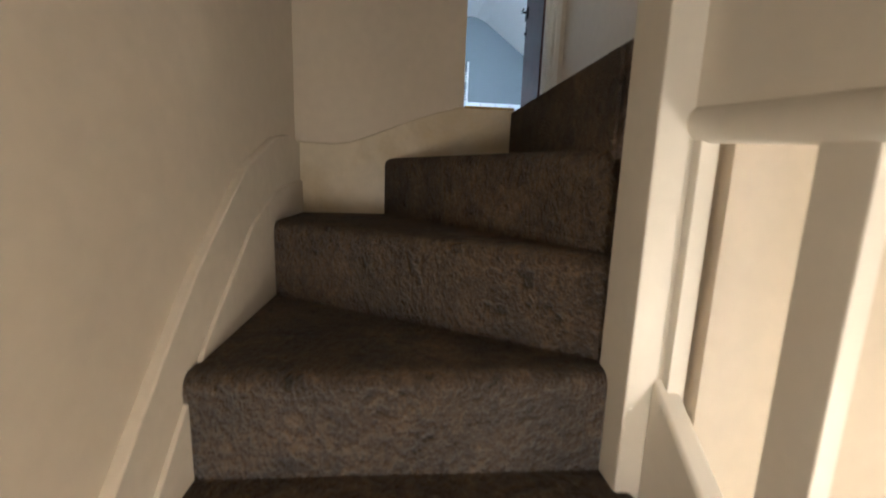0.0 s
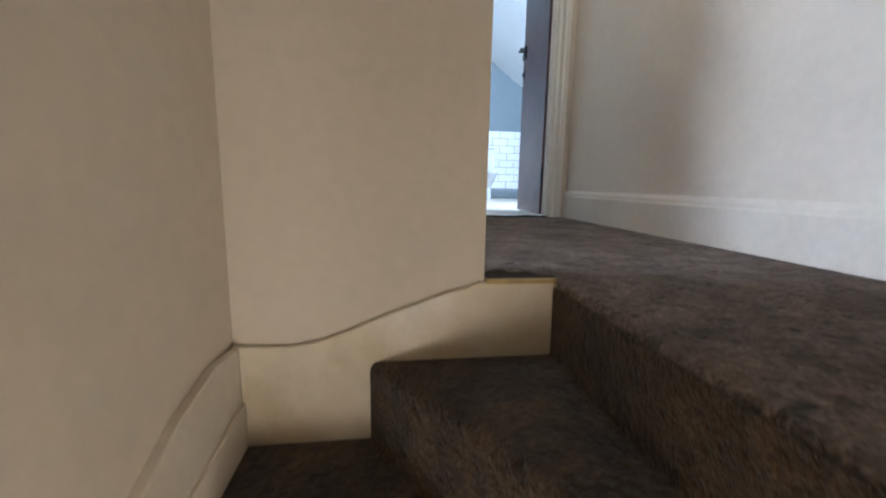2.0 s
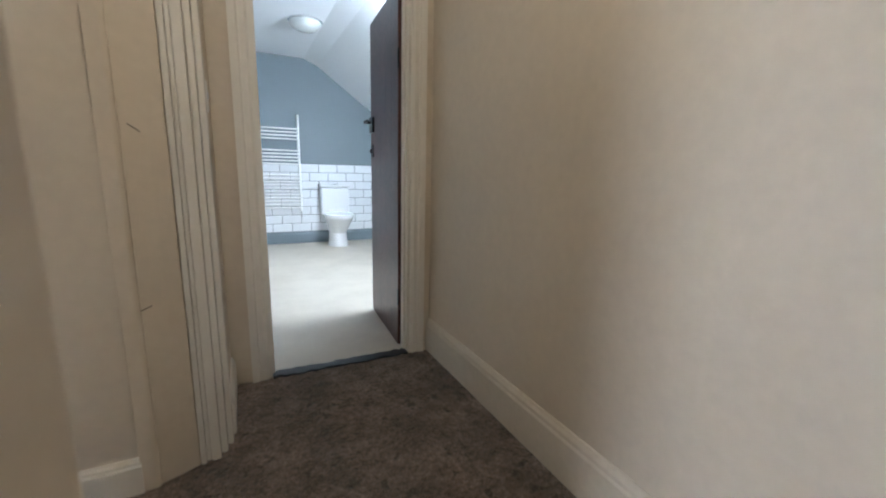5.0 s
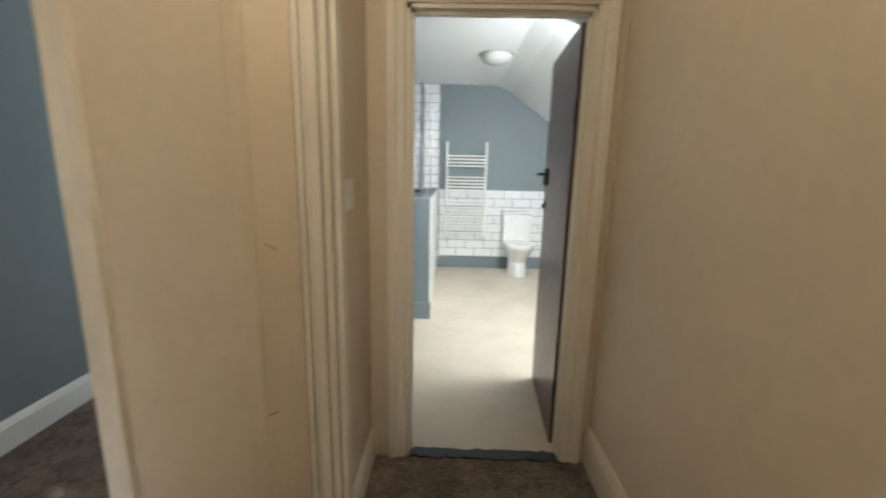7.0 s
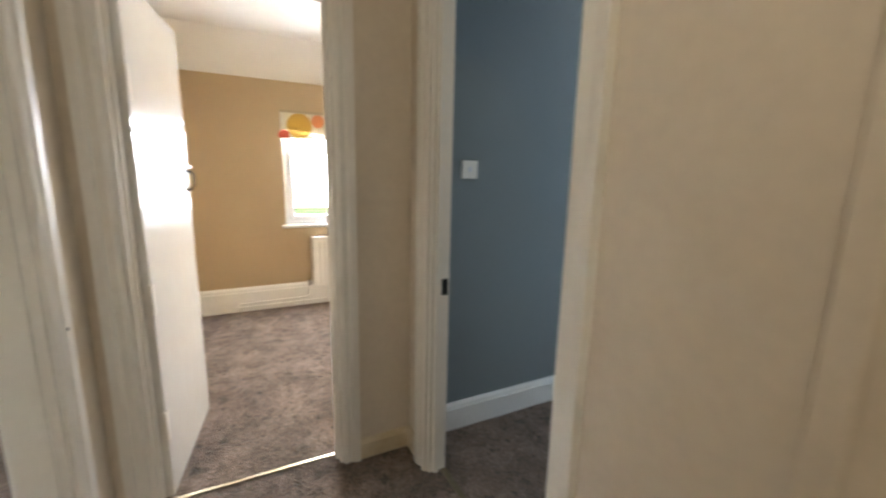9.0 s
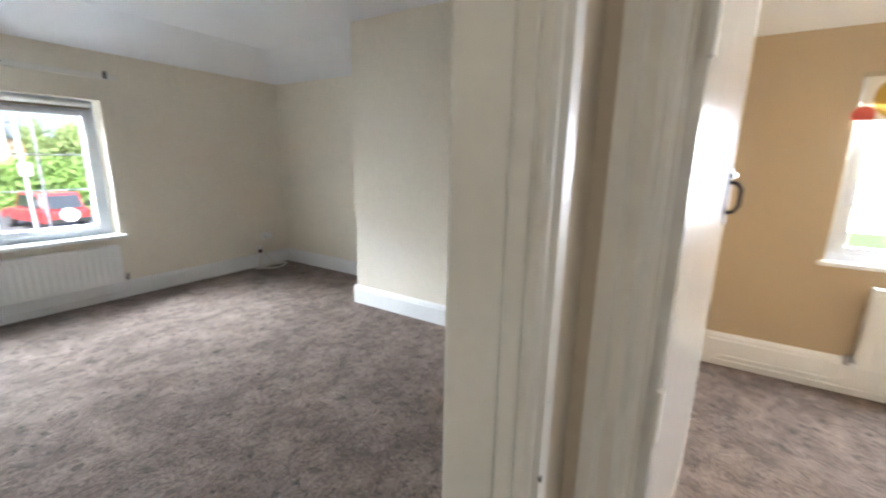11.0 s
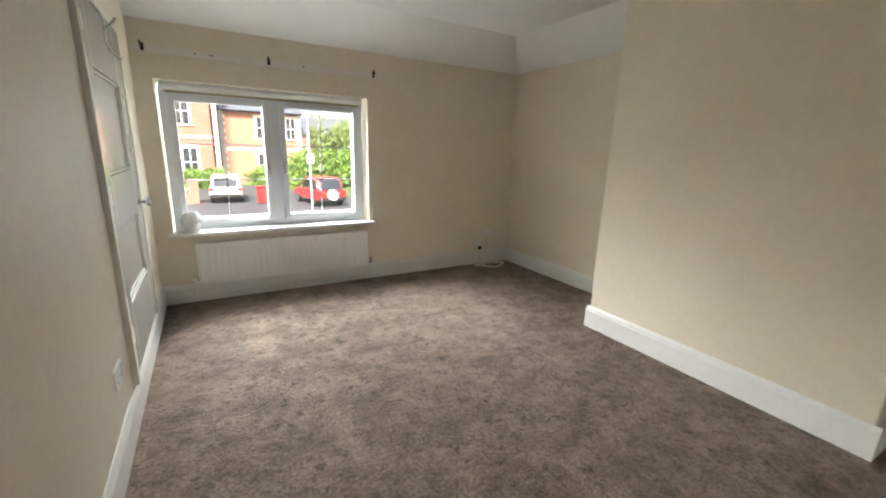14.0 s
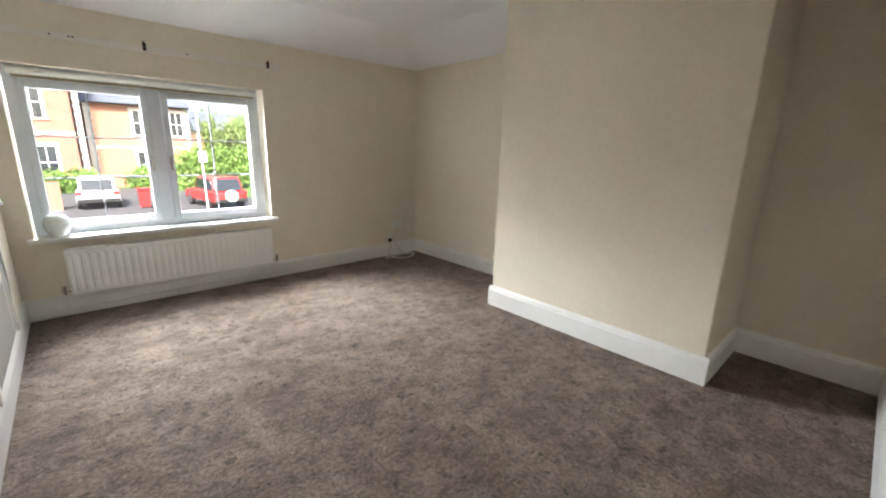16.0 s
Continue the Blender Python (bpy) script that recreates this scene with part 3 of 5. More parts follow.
add_prism(bm, [(-0.02, -0.265), (-0.27, -0.285), (-0.48, -0.365), (-0.73, -0.55), (-0.96, -0.775), (-2.3, -2.01), (-2.3, -2.3), (-0.02, -0.8)], -0.533, -0.523, axis="x", bevel=0.003)
structure(part("trim_stair_string_lower", bm, M_CREAMGLOSS), "lower board of the stair skirting")

structure(part("trim_stair_edge", boxes((0.018, 0.19, -0.017, 0.006, -0.004, 0.005), bevel=0.002), M_YELLOW), "worn ochre edge along the stair head")
bm = bmesh.new()
add_prism(bm, [(0.03, 0.008), (0.18, 0.008), (0.20, 0.03), (0.165, 0.05), (0.15, 0.085), (0.11, 0.075), (0.08, 0.11), (0.05, 0.10), (0.03, 0.07)], 0.0, 0.003)
structure(part("floor_torn_patch", bm, M_UNDER), "torn dark patch in the landing carpet")
# guard beside the stairs: newel, panel, balusters and sloping string
guard = thing("stair_balustrade", (0.27, -0.85, -0.755), "white painted stair balustrade with newel and flat balusters", "balustrade")
part("newel_post", boxes((0.18, 0.28, -0.865, -0.77, -1.1, 0.95), bevel=0.006), M_WHITE, guard)
bm = bmesh.new()
add_prism(bm, [(-0.858, -0.15), (-0.858, 0.9), (-2.5, 0.9), (-2.5, -0.295)], 0.235, 0.275, axis="x", bevel=0.004)
part("panel", bm, M_WHITE, guard)
bm = bmesh.new()
add_tube(bm, [(0.252, -0.856, -0.152), (0.252, -2.49, -0.30)], 0.028, 12)
part("lower_rail", bm, M_WHITE, guard)
part("half_baluster", boxes((0.238, 0.268, -0.882, -0.864, -0.62, -0.15), bevel=0.003), M_WHITE, guard)
for k in range(7):
    y = -1.075 - 0.205 * k
    part("baluster", boxes((0.242, 0.268, y - 0.03, y + 0.03, -0.62 - 0.86 * (-y - 0.95), -0.15 - 0.09 * (-y - 0.86)), bevel=0.004), M_WHITE, guard)
bm = bmesh.new()
add_prism(bm, [(-0.862, -0.55), (-0.862, -0.95), (-2.5, -2.3), (-2.5, -1.93)], 0.223, 0.262, axis="x", bevel=0.008)
part("string", bm, M_WHITE, guard)
# Unseen cupboard underside, set low to keep light off the upper end wall.
bm = bmesh.new()
add_prism(bm, [(-1.66, 2.5), (-1.66, 0.02), (-1.9, -0.1), (-6.5, -0.1), (-6.5, 2.5)], -0.55, 0.235, axis="x")
structure(part("stair_bulkhead", bm, M_LAND, smooth=False), "unseen cupboard box over the lower stairs, blocking the stairwell light")
wall("wall_landing_south", "low wall closing the landing", [(0.276, XR, -0.9, -0.80, -2.6, 0.95)], M_LAND)
hk = thing("wall_hook", (0.44, -0.9, -0.25), "small black hook on the hall wall", "hook")
bm = bmesh.new()
add_tube(bm, [(0.44, -0.899, -0.235), (0.44, -0.92, -0.24), (0.44, -0.93, -0.262), (0.44, -0.92, -0.275)], 0.006)
add_box(bm, 0.432, 0.448, -0.905, -0.898, -0.27, -0.215, 0.002)
part("hook", bm, M_IRON, hk)
# ---- cream bedroom ----


def add_ring(bm, x0, x1, z0, z1, w, y0, y1, bevel=0.005):
    """A rectangular frame in the x-z plane."""
    add_box(bm, x0, x0 + w, y0, y1, z0, z1, bevel)
    add_box(bm, x1 - w, x1, y0, y1, z0, z1, bevel)
    add_box(bm, x0 + w, x1 - w, y0, y1, z1 - w, z1, bevel)
    add_box(bm, x0 + w, x1 - w, y0, y1, z0, z0 + w, bevel)


# window in the street wall
yw = CY0 - 0.17
win = structure(new("window_1"), "white plastic casement window with glazing bars")
win.matrix_world = pose(-1.58, yw, 0.61)
bpy.context.view_layer.update()
bm = bmesh.new()
add_ring(bm, -2.43, -0.73, 0.62, 1.80, 0.06, yw - 0.03, yw + 0.035)
add_box(bm, -1.64, -1.54, yw - 0.03, yw + 0.035, 0.68, 1.74, 0.005)
part("window_frame", bm, M_UPVC, win)
for x0, x1, s in ((-1.545, -0.785, 0.012), (-2.375, -1.635, 0.028)):
    bm = bmesh.new()
    add_ring(bm, x0, x1, 0.675, 1.745, 0.05, yw - 0.02, yw + 0.035 + s, 0.008)
    sash = part("sash", bm, M_UPVC, win)
    pane = part("pane", boxes((x0 + 0.045, x1 - 0.045, yw - 0.004, yw + 0.002, 0.72, 1.70)), M_GLASS, sash)
    pane.visible_shadow = False
    xm = (x0 + x1) / 2
    rows = [(xm - 0.006, xm + 0.006, yw - 0.008, yw + 0.006, 0.722, 1.698)]
    for z in (1.05, 1.36):
        rows.append((x0 + 0.048, x1 - 0.048, yw - 0.008, yw + 0.006, z - 0.006, z + 0.006))
    part("glazing_bar", boxes(*rows, bevel=0.002), M_BAR, sash)
    bm = bmesh.new()
    xh = x1 - 0.022 if s > 0.02 else x0 + 0.022
    add_box(bm, xh - 0.012, xh + 0.012, yw + 0.034 + s, yw + 0.052 + s, 1.14, 1.22, 0.004)
    add_box(bm, xh - 0.008, xh + 0.008, yw + 0.05 + s, yw + 0.068 + s, 1.10, 1.20, 0.004)
    part("window_handle", bm, M_CHROME, sash)
part("window_sill", boxes((-2.49, -0.685, CY0 - 0.14, CY0 + 0.055, 0.592, 0.625), bevel=0.008), M_BRIGHT, win)
blind = thing("roller_blind", (-1.58, CY0 - 0.09, 1.79), "white rolled-up blind at the top of the window", "blind")
bm = bmesh.new()
add_cyl(bm, (-2.40, CY0 - 0.085, 1.80), (-0.76, CY0 - 0.085, 1.80), 0.026)
part("roll", bm, M_BRIGHT, blind)
part("headrail", boxes((-2.42, -0.74, CY0 - 0.125, CY0 - 0.10, 1.765, 1.838), bevel=0.004), M_UPVC, blind)
part("bottom_bar", boxes((-2.38, -0.78, CY0 - 0.10, CY0 - 0.075, 1.755, 1.772), bevel=0.004), M_BRASS, blind)


def radiator(place, length, height, turn, flutes, label):
    """A panel radiator with pressed flutes, top grille, valves and feet; its back lies on local y = 0, facing +y."""
    r = thing("radiator", place, label, "radiator", turn=turn)
    mw = r.matrix_world

    def put(name, bm, mat, lab=""):
        bm.transform(mw)
        return part(name, bm, mat, r, lab)
    bm = boxes((-length / 2, length / 2, 0.05, 0.085, 0, height), bevel=0.008)
    put("panel", bm, M_METALPAINT)
    pitch = length / flutes
    for k in range(flutes):
        x = -length / 2 + (k + 0.5) * pitch
        put("flute", boxes((x - pitch * 0.27, x + pitch * 0.27, 0.083, 0.098, 0.03, height - 0.03), bevel=0.0065), M_METALPAINT)
    put("top_grille", boxes((-length / 2, length / 2, 0.015, 0.095, height - 0.004, height + 0.008), bevel=0.003), M_METALPAINT)
    for s in (-1, 1):
        put("end_cap", boxes((s * length / 2 - 0.004, s * length / 2 + 0.004, 0.012, 0.094, 0.01, height), bevel=0.002), M_METALPAINT)
        bm = bmesh.new()
        add_cyl(bm, (s * (length / 2), 0.06, 0.035), (s * (length / 2 + 0.05), 0.06, 0.035), 0.011)
        add_cyl(bm, (s * (length / 2 + 0.04), 0.06, 0.01), (s * (length / 2 + 0.04), 0.06, 0.075), 0.014, 0.017)
        put("valve", bm, M_CHROME, "chrome radiator valve")
        put("bracket", boxes((s * length * 0.36 - 0.015, s * length * 0.36 + 0.015, 0.0, 0.052, 0.06, height - 0.06)), M_METALPAINT)
    return r


radiator((-1.63, CY0, 0.175), 1.52, 0.35, 0, 30, "long white fluted radiator under the bedroom window")
pipes = thing("heating_pipe", (-1.6, CY0 + 0.035, 0.1), "white painted heating pipe along the skirting", "pipe")
bm = bmesh.new()
add_tube(bm, [(-2.43, CY0 + 0.06, 0.21), (-2.43, CY0 + 0.06, 0.09), (-2.40, CY0 + 0.045, 0.065), (-1.6, CY0 + 0.042, 0.06), (-0.80, CY0 + 0.042, 0.055), (-0.70, CY0 + 0.042, 0.05), (-0.66, CY0 + 0.03, 0.05)], 0.009)
part("pipe_run", bm, M_BRIGHT, pipes)
bm = bmesh.new()
add_tube(bm, [(-0.83, CY0 + 0.06, 0.21), (-0.83, CY0 + 0.06, 0.08), (-0.80, CY0 + 0.06, 0.045), (-0.70, CY0 + 0.055, 0.03)], 0.009)
part("pipe_tail", bm, M_BRIGHT, pipes)

batten = thing("curtain_batten", (-1.58, CY0, 2.05), "cream painted batten with old curtain pole brackets", "curtain rail")
part("board", boxes((-2.60, -0.60, CY0 - 0.001, CY0 + 0.018, 2.022, 2.072), bevel=0.004), M_WHITE, batten)
for x in (-0.68, -1.56, -2.50):
    bm = bmesh.new()
    add_box(bm, x - 0.012, x + 0.012, CY0 + 0.017, CY0 + 0.024, 2.03, 2.085, 0.003)
    add_tube(bm, [(x, CY0 + 0.02, 2.06), (x, CY0 + 0.05, 2.055), (x + 0.006, CY0 + 0.06, 2.07), (x + 0.008, CY0 + 0.055, 2.09)], 0.007)
    part("bracket", bm, M_IRON, batten, "dark bronze curtain bracket")
for x in (-1.02, -1.12, -1.14, -1.85):
    bm = bmesh.new()
    add_cyl(bm, (x, CY0 + 0.016, 2.05), (x, CY0 + 0.021, 2.05), 0.006)
    part("screw", bm, M_IRON, batten)

# built-in cupboard door beside the window
XC = CX1
cup = thing("cupboard_door", (XC, -3.22, 0.2), "white panelled cupboard door with a round knob, closed", "door")
part("leaf", boxes((XC - 0.002, XC + 0.03, -3.70, -2.745, 0.205, 1.995)), M_DOOR, cup)
for y0, y1, z0, z1 in ((-3.70, -3.53, 0.205, 1.995), (-2.86, -2.745, 0.205, 1.995), (-3.53, -2.86, 0.205, 0.55), (-3.53, -2.86, 0.94, 1.20), (-3.53, -2.86, 1.69, 1.995)):
    part("frame_member", boxes((XC - 0.020, XC - 0.001, y0 + 0.0005, y1 - 0.0005, z0, z1), bevel=0.005), M_DOOR, cup)
for z0, z1 in ((0.55, 0.94), (1.20, 1.69)):
    bm = bmesh.new()
    for y0, y1, a, b in ((-3.53, -2.86, z0, z0 + 0.018), (-3.53, -2.86, z1 - 0.018, z1), (-3.53, -3.512, z0 + 0.018, z1 - 0.018), (-2.878, -2.86, z0 + 0.018, z1 - 0.018)):
        add_box(bm, XC - 0.013, XC - 0.001, y0, y1, a, b, 0.004)
    part("panel_moulding", bm, M_DOOR, cup)
knob_at = Matrix.Translation((XC - 0.019, -3.585, 0.99)) @ Euler((0, radians(-90), 0)).to_matrix().to_4x4()
part("knob", lathe([(0.030, 0), (0.030, 0.005), (0.011, 0.010), (0.010, 0.030), (0.024, 0.038), (0.031, 0.052), (0.026, 0.066), (0.010, 0.072)], 18, knob_at), M_CHROME, cup, "polished round knob")
for z in (0.42, 1.12, 1.86):
    part("hinge", boxes((XC - 0.026, XC - 0.016, -2.765, -2.735, z - 0.045, z + 0.045), bevel=0.002), M_WHITE, cup)
bm = bmesh.new()
add_tube(bm, [(XC - 0.02, -3.26, 2.0), (XC - 0.03, -3.26, 1.97), (XC - 0.03, -3.245, 1.91), (XC - 0.04, -3.17, 1.85), (XC - 0.065, -3.10, 1.80), (XC - 0.095, -3.13, 1.775), (XC - 0.10, -3.18, 1.79)], 0.008)
add_tube(bm, [(XC - 0.03, -3.245, 1.93), (XC - 0.075, -3.22, 1.965), (XC - 0.09, -3.21, 1.985)], 0.007)
part("coat_hook", bm, M_METALPAINT, cup, "painted metal over-door hook")
structure(part("trim_cupboard_frame", boxes((XC - 0.026, XC + 0.0, -2.735, -2.69, 0.17, 2.04), (XC - 0.026, XC, -3.76, -3.715, 0.17, 2.04), (XC - 0.026, XC, -3.715, -2.735, 2.005, 2.04), bevel=0.004), M_WHITE), "white cupboard door frame")


def outlet(name, place, wide, high, turn, label, gang=2, switch=False):
    """A faceplate on a wall, facing local +y, with rockers and pin holes."""
    o2 = thing(name, place, label, "socket" if not switch else "switch", turn=turn)
    mw = o2.matrix_world

    def put(n, bm, mat):
        bm.transform(mw)
        part(n, bm, mat, o2)
    put("plate", boxes((-wide / 2, wide / 2, -0.001, 0.010, -high / 2, high / 2), bevel=0.003), M_PLASTIC)
    for g in range(gang):
        x = (g - (gang - 1) / 2) * wide / max(gang, 1)
        put("rocker", boxes((x - 0.009, x + 0.009, 0.009, 0.014, -0.012 + (0 if switch else 0.022), 0.012 + (0 if switch else 0.022)), bevel=0.002), M_UPVC)
        if not switch:
            for dx, dz in ((0, 0.002), (-0.011, -0.02), (0.011, -0.02)):
                put("pin_hole", boxes((x + dx - 0.003, x + dx + 0.003, 0.0095, 0.0105, dz - 0.004, dz + 0.004)), M_IRON)
    return o2


outlet("wall_socket", (CX1, -2.41, 0.385), 0.146, 0.088, 90, "cream double wall socket above the skirting")
outlet("wall_socket", (-3.98, CY0, 0.385), 0.146, 0.088, 0, "cream double wall socket in the corner")
outlet("aerial_socket", (-3.86, CY0 + 0.0, 0.24), 0.07, 0.07, 0, "small cream aerial socket above the skirting", 1)
flex = thing("loose_cable", (-3.9, CY0 + 0.06, 0.004), "coiled white cable lying at the skirting", "cable")
bm = bmesh.new()
pts = [(-3.86, CY0 + 0.03, 0.20), (-3.855, CY0 + 0.05, 0.13), (-3.83, CY0 + 0.06, 0.04)]
for k in range(46):
    a = k * 0.42
    pts.append((-3.86 + 0.16 * math.cos(a) * (1 + 0.2 * math.sin(k * 0.6)) - 0.003 * k, CY0 + 0.17 + 0.09 * math.sin(a) + 0.01 * math.sin(k), 0.014 + 0.008 * (1 + math.sin(k * 0.9)) + (0.06 * max(0, math.sin(a)) if k < 16 else 0)))
add_tube(bm, pts, 0.0085, 6)
add_tube(bm, [(-3.98, CY0 + 0.02, 0.37), (-3.97, CY0 + 0.05, 0.32), (-3.92, CY0 + 0.04, 0.24), (-3.93, CY0 + 0.05, 0.15), (-4.0, CY0 + 0.06, 0.05), (-4.08, CY0 + 0.09, 0.012)], 0.007, 6)
part("cable_run", bm, M_CABLE, flex)
part("plug", boxes((-3.88, -3.84, CY0 + 0.019, CY0 + 0.045, 0.185, 0.225), bevel=0.006), M_IRON, flex, "small black plug")

# glass ornament on the sill
orn = thing("glass_bowl", (-0.86, CY0 - 0.03, 0.625), "round cut-glass bowl on the window sill", "ornament")
bm = lathe([(0.035, 0.0), (0.05, 0.012), (0.075, 0.05), (0.082, 0.09), (0.07, 0.135), (0.045, 0.16), (0.04, 0.155), (0.062, 0.13), (0.073, 0.09), (0.066, 0.05), (0.04, 0.02)], 28, Matrix.Translation((-0.86, CY0 - 0.03, 0.626)))
for v in bm.verts:
    d = v.co - Vector((-0.86, CY0 - 0.03, v.co.z))
    a = math.atan2(d.y, d.x)
    v.co += d * (0.05 * math.sin(a * 9) * math.sin((v.co.z - 0.626) * 110))
part("bowl", bm, M_CUTGLASS, orn)

# ---- tan bedroom ----
YD = 0.238
door = thing("bedroom_door", (-1.775, YD, 0.0), "glossy white boarded bedroom door standing open", "door", turn=172)
mw = door.matrix_world
L = 0.665


def on_door(name, bm, mat, lab=""):
    bm.transform(mw)
    return part(name, bm, mat, door, lab)


for k in range(5):
    a, b = k * L / 5, (k + 1) * L / 5
    on_door("board", boxes((a + 0.0002, b - 0.0002, -0.036, 0.0, 0.012, 1.975), bevel=0.0006), M_DOOR)
for z in (0.25, 1.0, 1.75):
    on_door("ledge", boxes((0.03, L - 0.03, 0.0, 0.02, z - 0.06, z + 0.06), bevel=0.003), M_DOOR)
for z in (0.33, 0.85, 1.62):
    on_door("hinge", boxes((-0.012, 0.012, -0.042, -0.030, z - 0.06, z + 0.06), bevel=0.002), M_WHITE)
bm = bmesh.new()
add_tube(bm, [(L - 0.035, -0.037, 1.325), (L - 0.03, -0.055, 1.322), (L - 0.03, -0.068, 1.305), (L - 0.03, -0.068, 1.255), (L - 0.03, -0.055, 1.235), (L - 0.035, -0.037, 1.23)], 0.006)
add_box(bm, L - 0.055, L - 0.015, -0.040, -0.035, 1.195, 1.37, 0.002)
add_box(bm, L - 0.09, L + 0.03, -0.048, -0.040, 1.338, 1.352, 0.002)
on_door("thumb_latch", bm, M_IRON, "black iron thumb latch")

yb0, yb1, xw = 0.98, 2.02, -4.22
win2 = structure(new("window_2"), "white plastic window in the tan bedroom")
win2.matrix_world = pose(xw, 1.5, 0.82)
bpy.context.view_layer.update()


def ring_y(bm, y0, y1, z0, z1, w, x0, x1, bevel=0.005):
    add_box(bm, x0, x1, y0, y0 + w, z0, z1, bevel)
    add_box(bm, x0, x1, y1 - w, y1, z0, z1, bevel)
    add_box(bm, x0, x1, y0 + w, y1 - w, z1 - w, z1, bevel)
    add_box(bm, x0, x1, y0 + w, y1 - w, z0, z0 + w, bevel)


bm = bmesh.new()
ring_y(bm, yb0, yb1, 0.81, 1.88, 0.055, xw - 0.03, xw + 0.03)
add_box(bm, xw - 0.03, xw + 0.03, 1.46, 1.54, 0.86, 1.83, 0.005)
part("window_frame", bm, M_UPVC, win2)
for y0, y1 in ((1.03, 1.47), (1.53, 1.97)):
    bm = bmesh.new()
    ring_y(bm, y0, y1, 0.86, 1.83, 0.045, xw - 0.02, xw + 0.04, 0.006)
    sash = part("sash", bm, M_UPVC, win2)
    pane = part("pane", boxes((xw - 0.004, xw + 0.002, y0 + 0.04, y1 - 0.04, 0.90, 1.79)), M_GLASS, sash)
    pane.visible_shadow = False
    part("glazing_bar", boxes((xw - 0.01, xw + 0.012, y0 + 0.044, y1 - 0.044, 1.15, 1.165), (xw - 0.01, xw + 0.012, y0 + 0.044, y1 - 0.044, 1.47, 1.485)), M_UPVC, sash)
part("window_sill", boxes((-4.20, -4.11, 0.95, 2.05, 0.79, 0.818), bevel=0.006), M_BRIGHT, win2)

fabric = surface("blind_fabric", (0.74, 0.70, 0.60), 0.9, var=0.05, fine=200, bump=0.2)
b2 = thing("patterned_blind", (-4.12, 1.5, 1.75), "raised fabric blind with large ochre, green and red dots", "blind")
part("fabric", boxes((-4.125, -4.110, 0.985, 2.03, 1.63, 1.865), bevel=0.004), fabric, b2)
part("top_rail", boxes((-4.135, -4.10, 0.975, 2.04, 1.862, 1.885), bevel=0.003), M_BRASS, b2)
dots = {c: surface("blind_dot_" + c, rgb, 0.9, var=0.1, fine=120, bump=0.2) for c, rgb in (("ochre", (0.50, 0.31, 0.05)), ("cream", (0.80, 0.76, 0.66)), ("green", (0.30, 0.46, 0.28)), ("red", (0.55, 0.10, 0.06)), ("orange", (0.62, 0.24, 0.10)))}


def dot(y, z, r, c, lift):
    bm = bmesh.new()
    add_cyl(bm, (-4.112, y, z), (-4.1085 + lift, y, z), r, r, 20)
    for v in bm.verts:
        v.co.z = min(max(v.co.z, 1.635), 1.86)
    part("dot", bm, dots[c], b2)


for y, z, r, c in ((1.14, 1.75, 0.115, "ochre"), (1.46, 1.75, 0.10, "green"), (1.79, 1.75, 0.115, "ochre"), (1.31, 1.80, 0.06, "orange"), (1.62, 1.66, 0.055, "red"), (1.29, 1.67, 0.04, "cream"), (1.97, 1.80, 0.05, "orange"), (1.0, 1.66, 0.05, "red"), (1.62, 1.82, 0.05, "cream")):
    if r > 0.09:
        dot(y, z, r + 0.018, "cream", 0.001)
    dot(y, z, r, c, 0.003)
radiator((-4.14, 1.72, 0.2), 1.02, 0.49, -90, 20, "white panel radiator under the tan bedroom window")
hp = thing("heating_pipe", (-4.1, 1.0, 0.06), "white painted heating pipe along the skirting", "pipe")
bm = bmesh.new()
add_tube(bm, [(-4.08, 1.17, 0.22), (-4.08, 1.165, 0.12), (-4.085, 1.12, 0.095), (-4.085, 0.55, 0.09), (-4.085, 0.50, 0.05)], 0.009)
add_tube(bm, [(-4.085, 2.3, 0.06), (-4.085, 0.52, 0.055)], 0.009)
part("pipe_run", bm, M_BRIGHT, hp)
pend = thing("pendant_lamp_holder", (-3.0, 1.22, 2.42), "white ceiling pendant flex and lampholder", "lamp")
part("rose", lathe([(0.045, 0), (0.05, -0.01), (0.03, -0.028), (0.008, -0.03)], 18, Matrix.Translation((-3.0, 1.22, 2.418))), M_UPVC, pend)
bm = bmesh.new()
add_cyl(bm, (-3.0, 1.22, 2.39), (-3.0, 1.22, 2.26), 0.004)
part("flex", bm, M_CABLE, pend)
part("lampholder", lathe([(0.012, 0), (0.018, -0.01), (0.02, -0.06), (0.027, -0.065), (0.027, -0.08)], 16, Matrix.Translation((-3.0, 1.22, 2.262))), M_UPVC, pend)

# thresholds
structure(part("threshold_tan", boxes((-1.765, -1.745, 0.237, 0.931, 0.0, 0.007), bevel=0.003), M_BRASS), "narrow brass carpet strip")
structure(part("threshold_blue", boxes((-1.448, -0.707, 1.335, 1.362, 0.0, 0.007), bevel=0.003), M_BRASS), "narrow brass carpet strip")
bm = bmesh.new()
torn = random.Random(8)
near = [(0.207 + 0.706 * k / 24, YB - 0.012 + torn.uniform(-0.010, 0.006)) for k in range(25)]
far = [(0.207 + 0.706 * k / 24, YB + 0.046 + torn.uniform(-0.006, 0.007)) for k in range(25)]
add_prism(bm, near + far[::-1], 0.0, 0.009)
for v in bm.verts:
    if v.co.z > 0.005:
        v.co.z += torn.uniform(-0.003, 0.005)
structure(part("threshold_bathroom", bm, M_STRIP), "torn black tape threshold at the bathroom")
outlet("light_switch", (-1.70, 1.585, 1.36), 0.086, 0.086, -90, "white light switch on the blue-grey wall", 1, True)
outlet("light_switch", (0.03, 1.53, 1.262), 0.086, 0.10, -90, "white light switch on the corridor wall", 1, True)
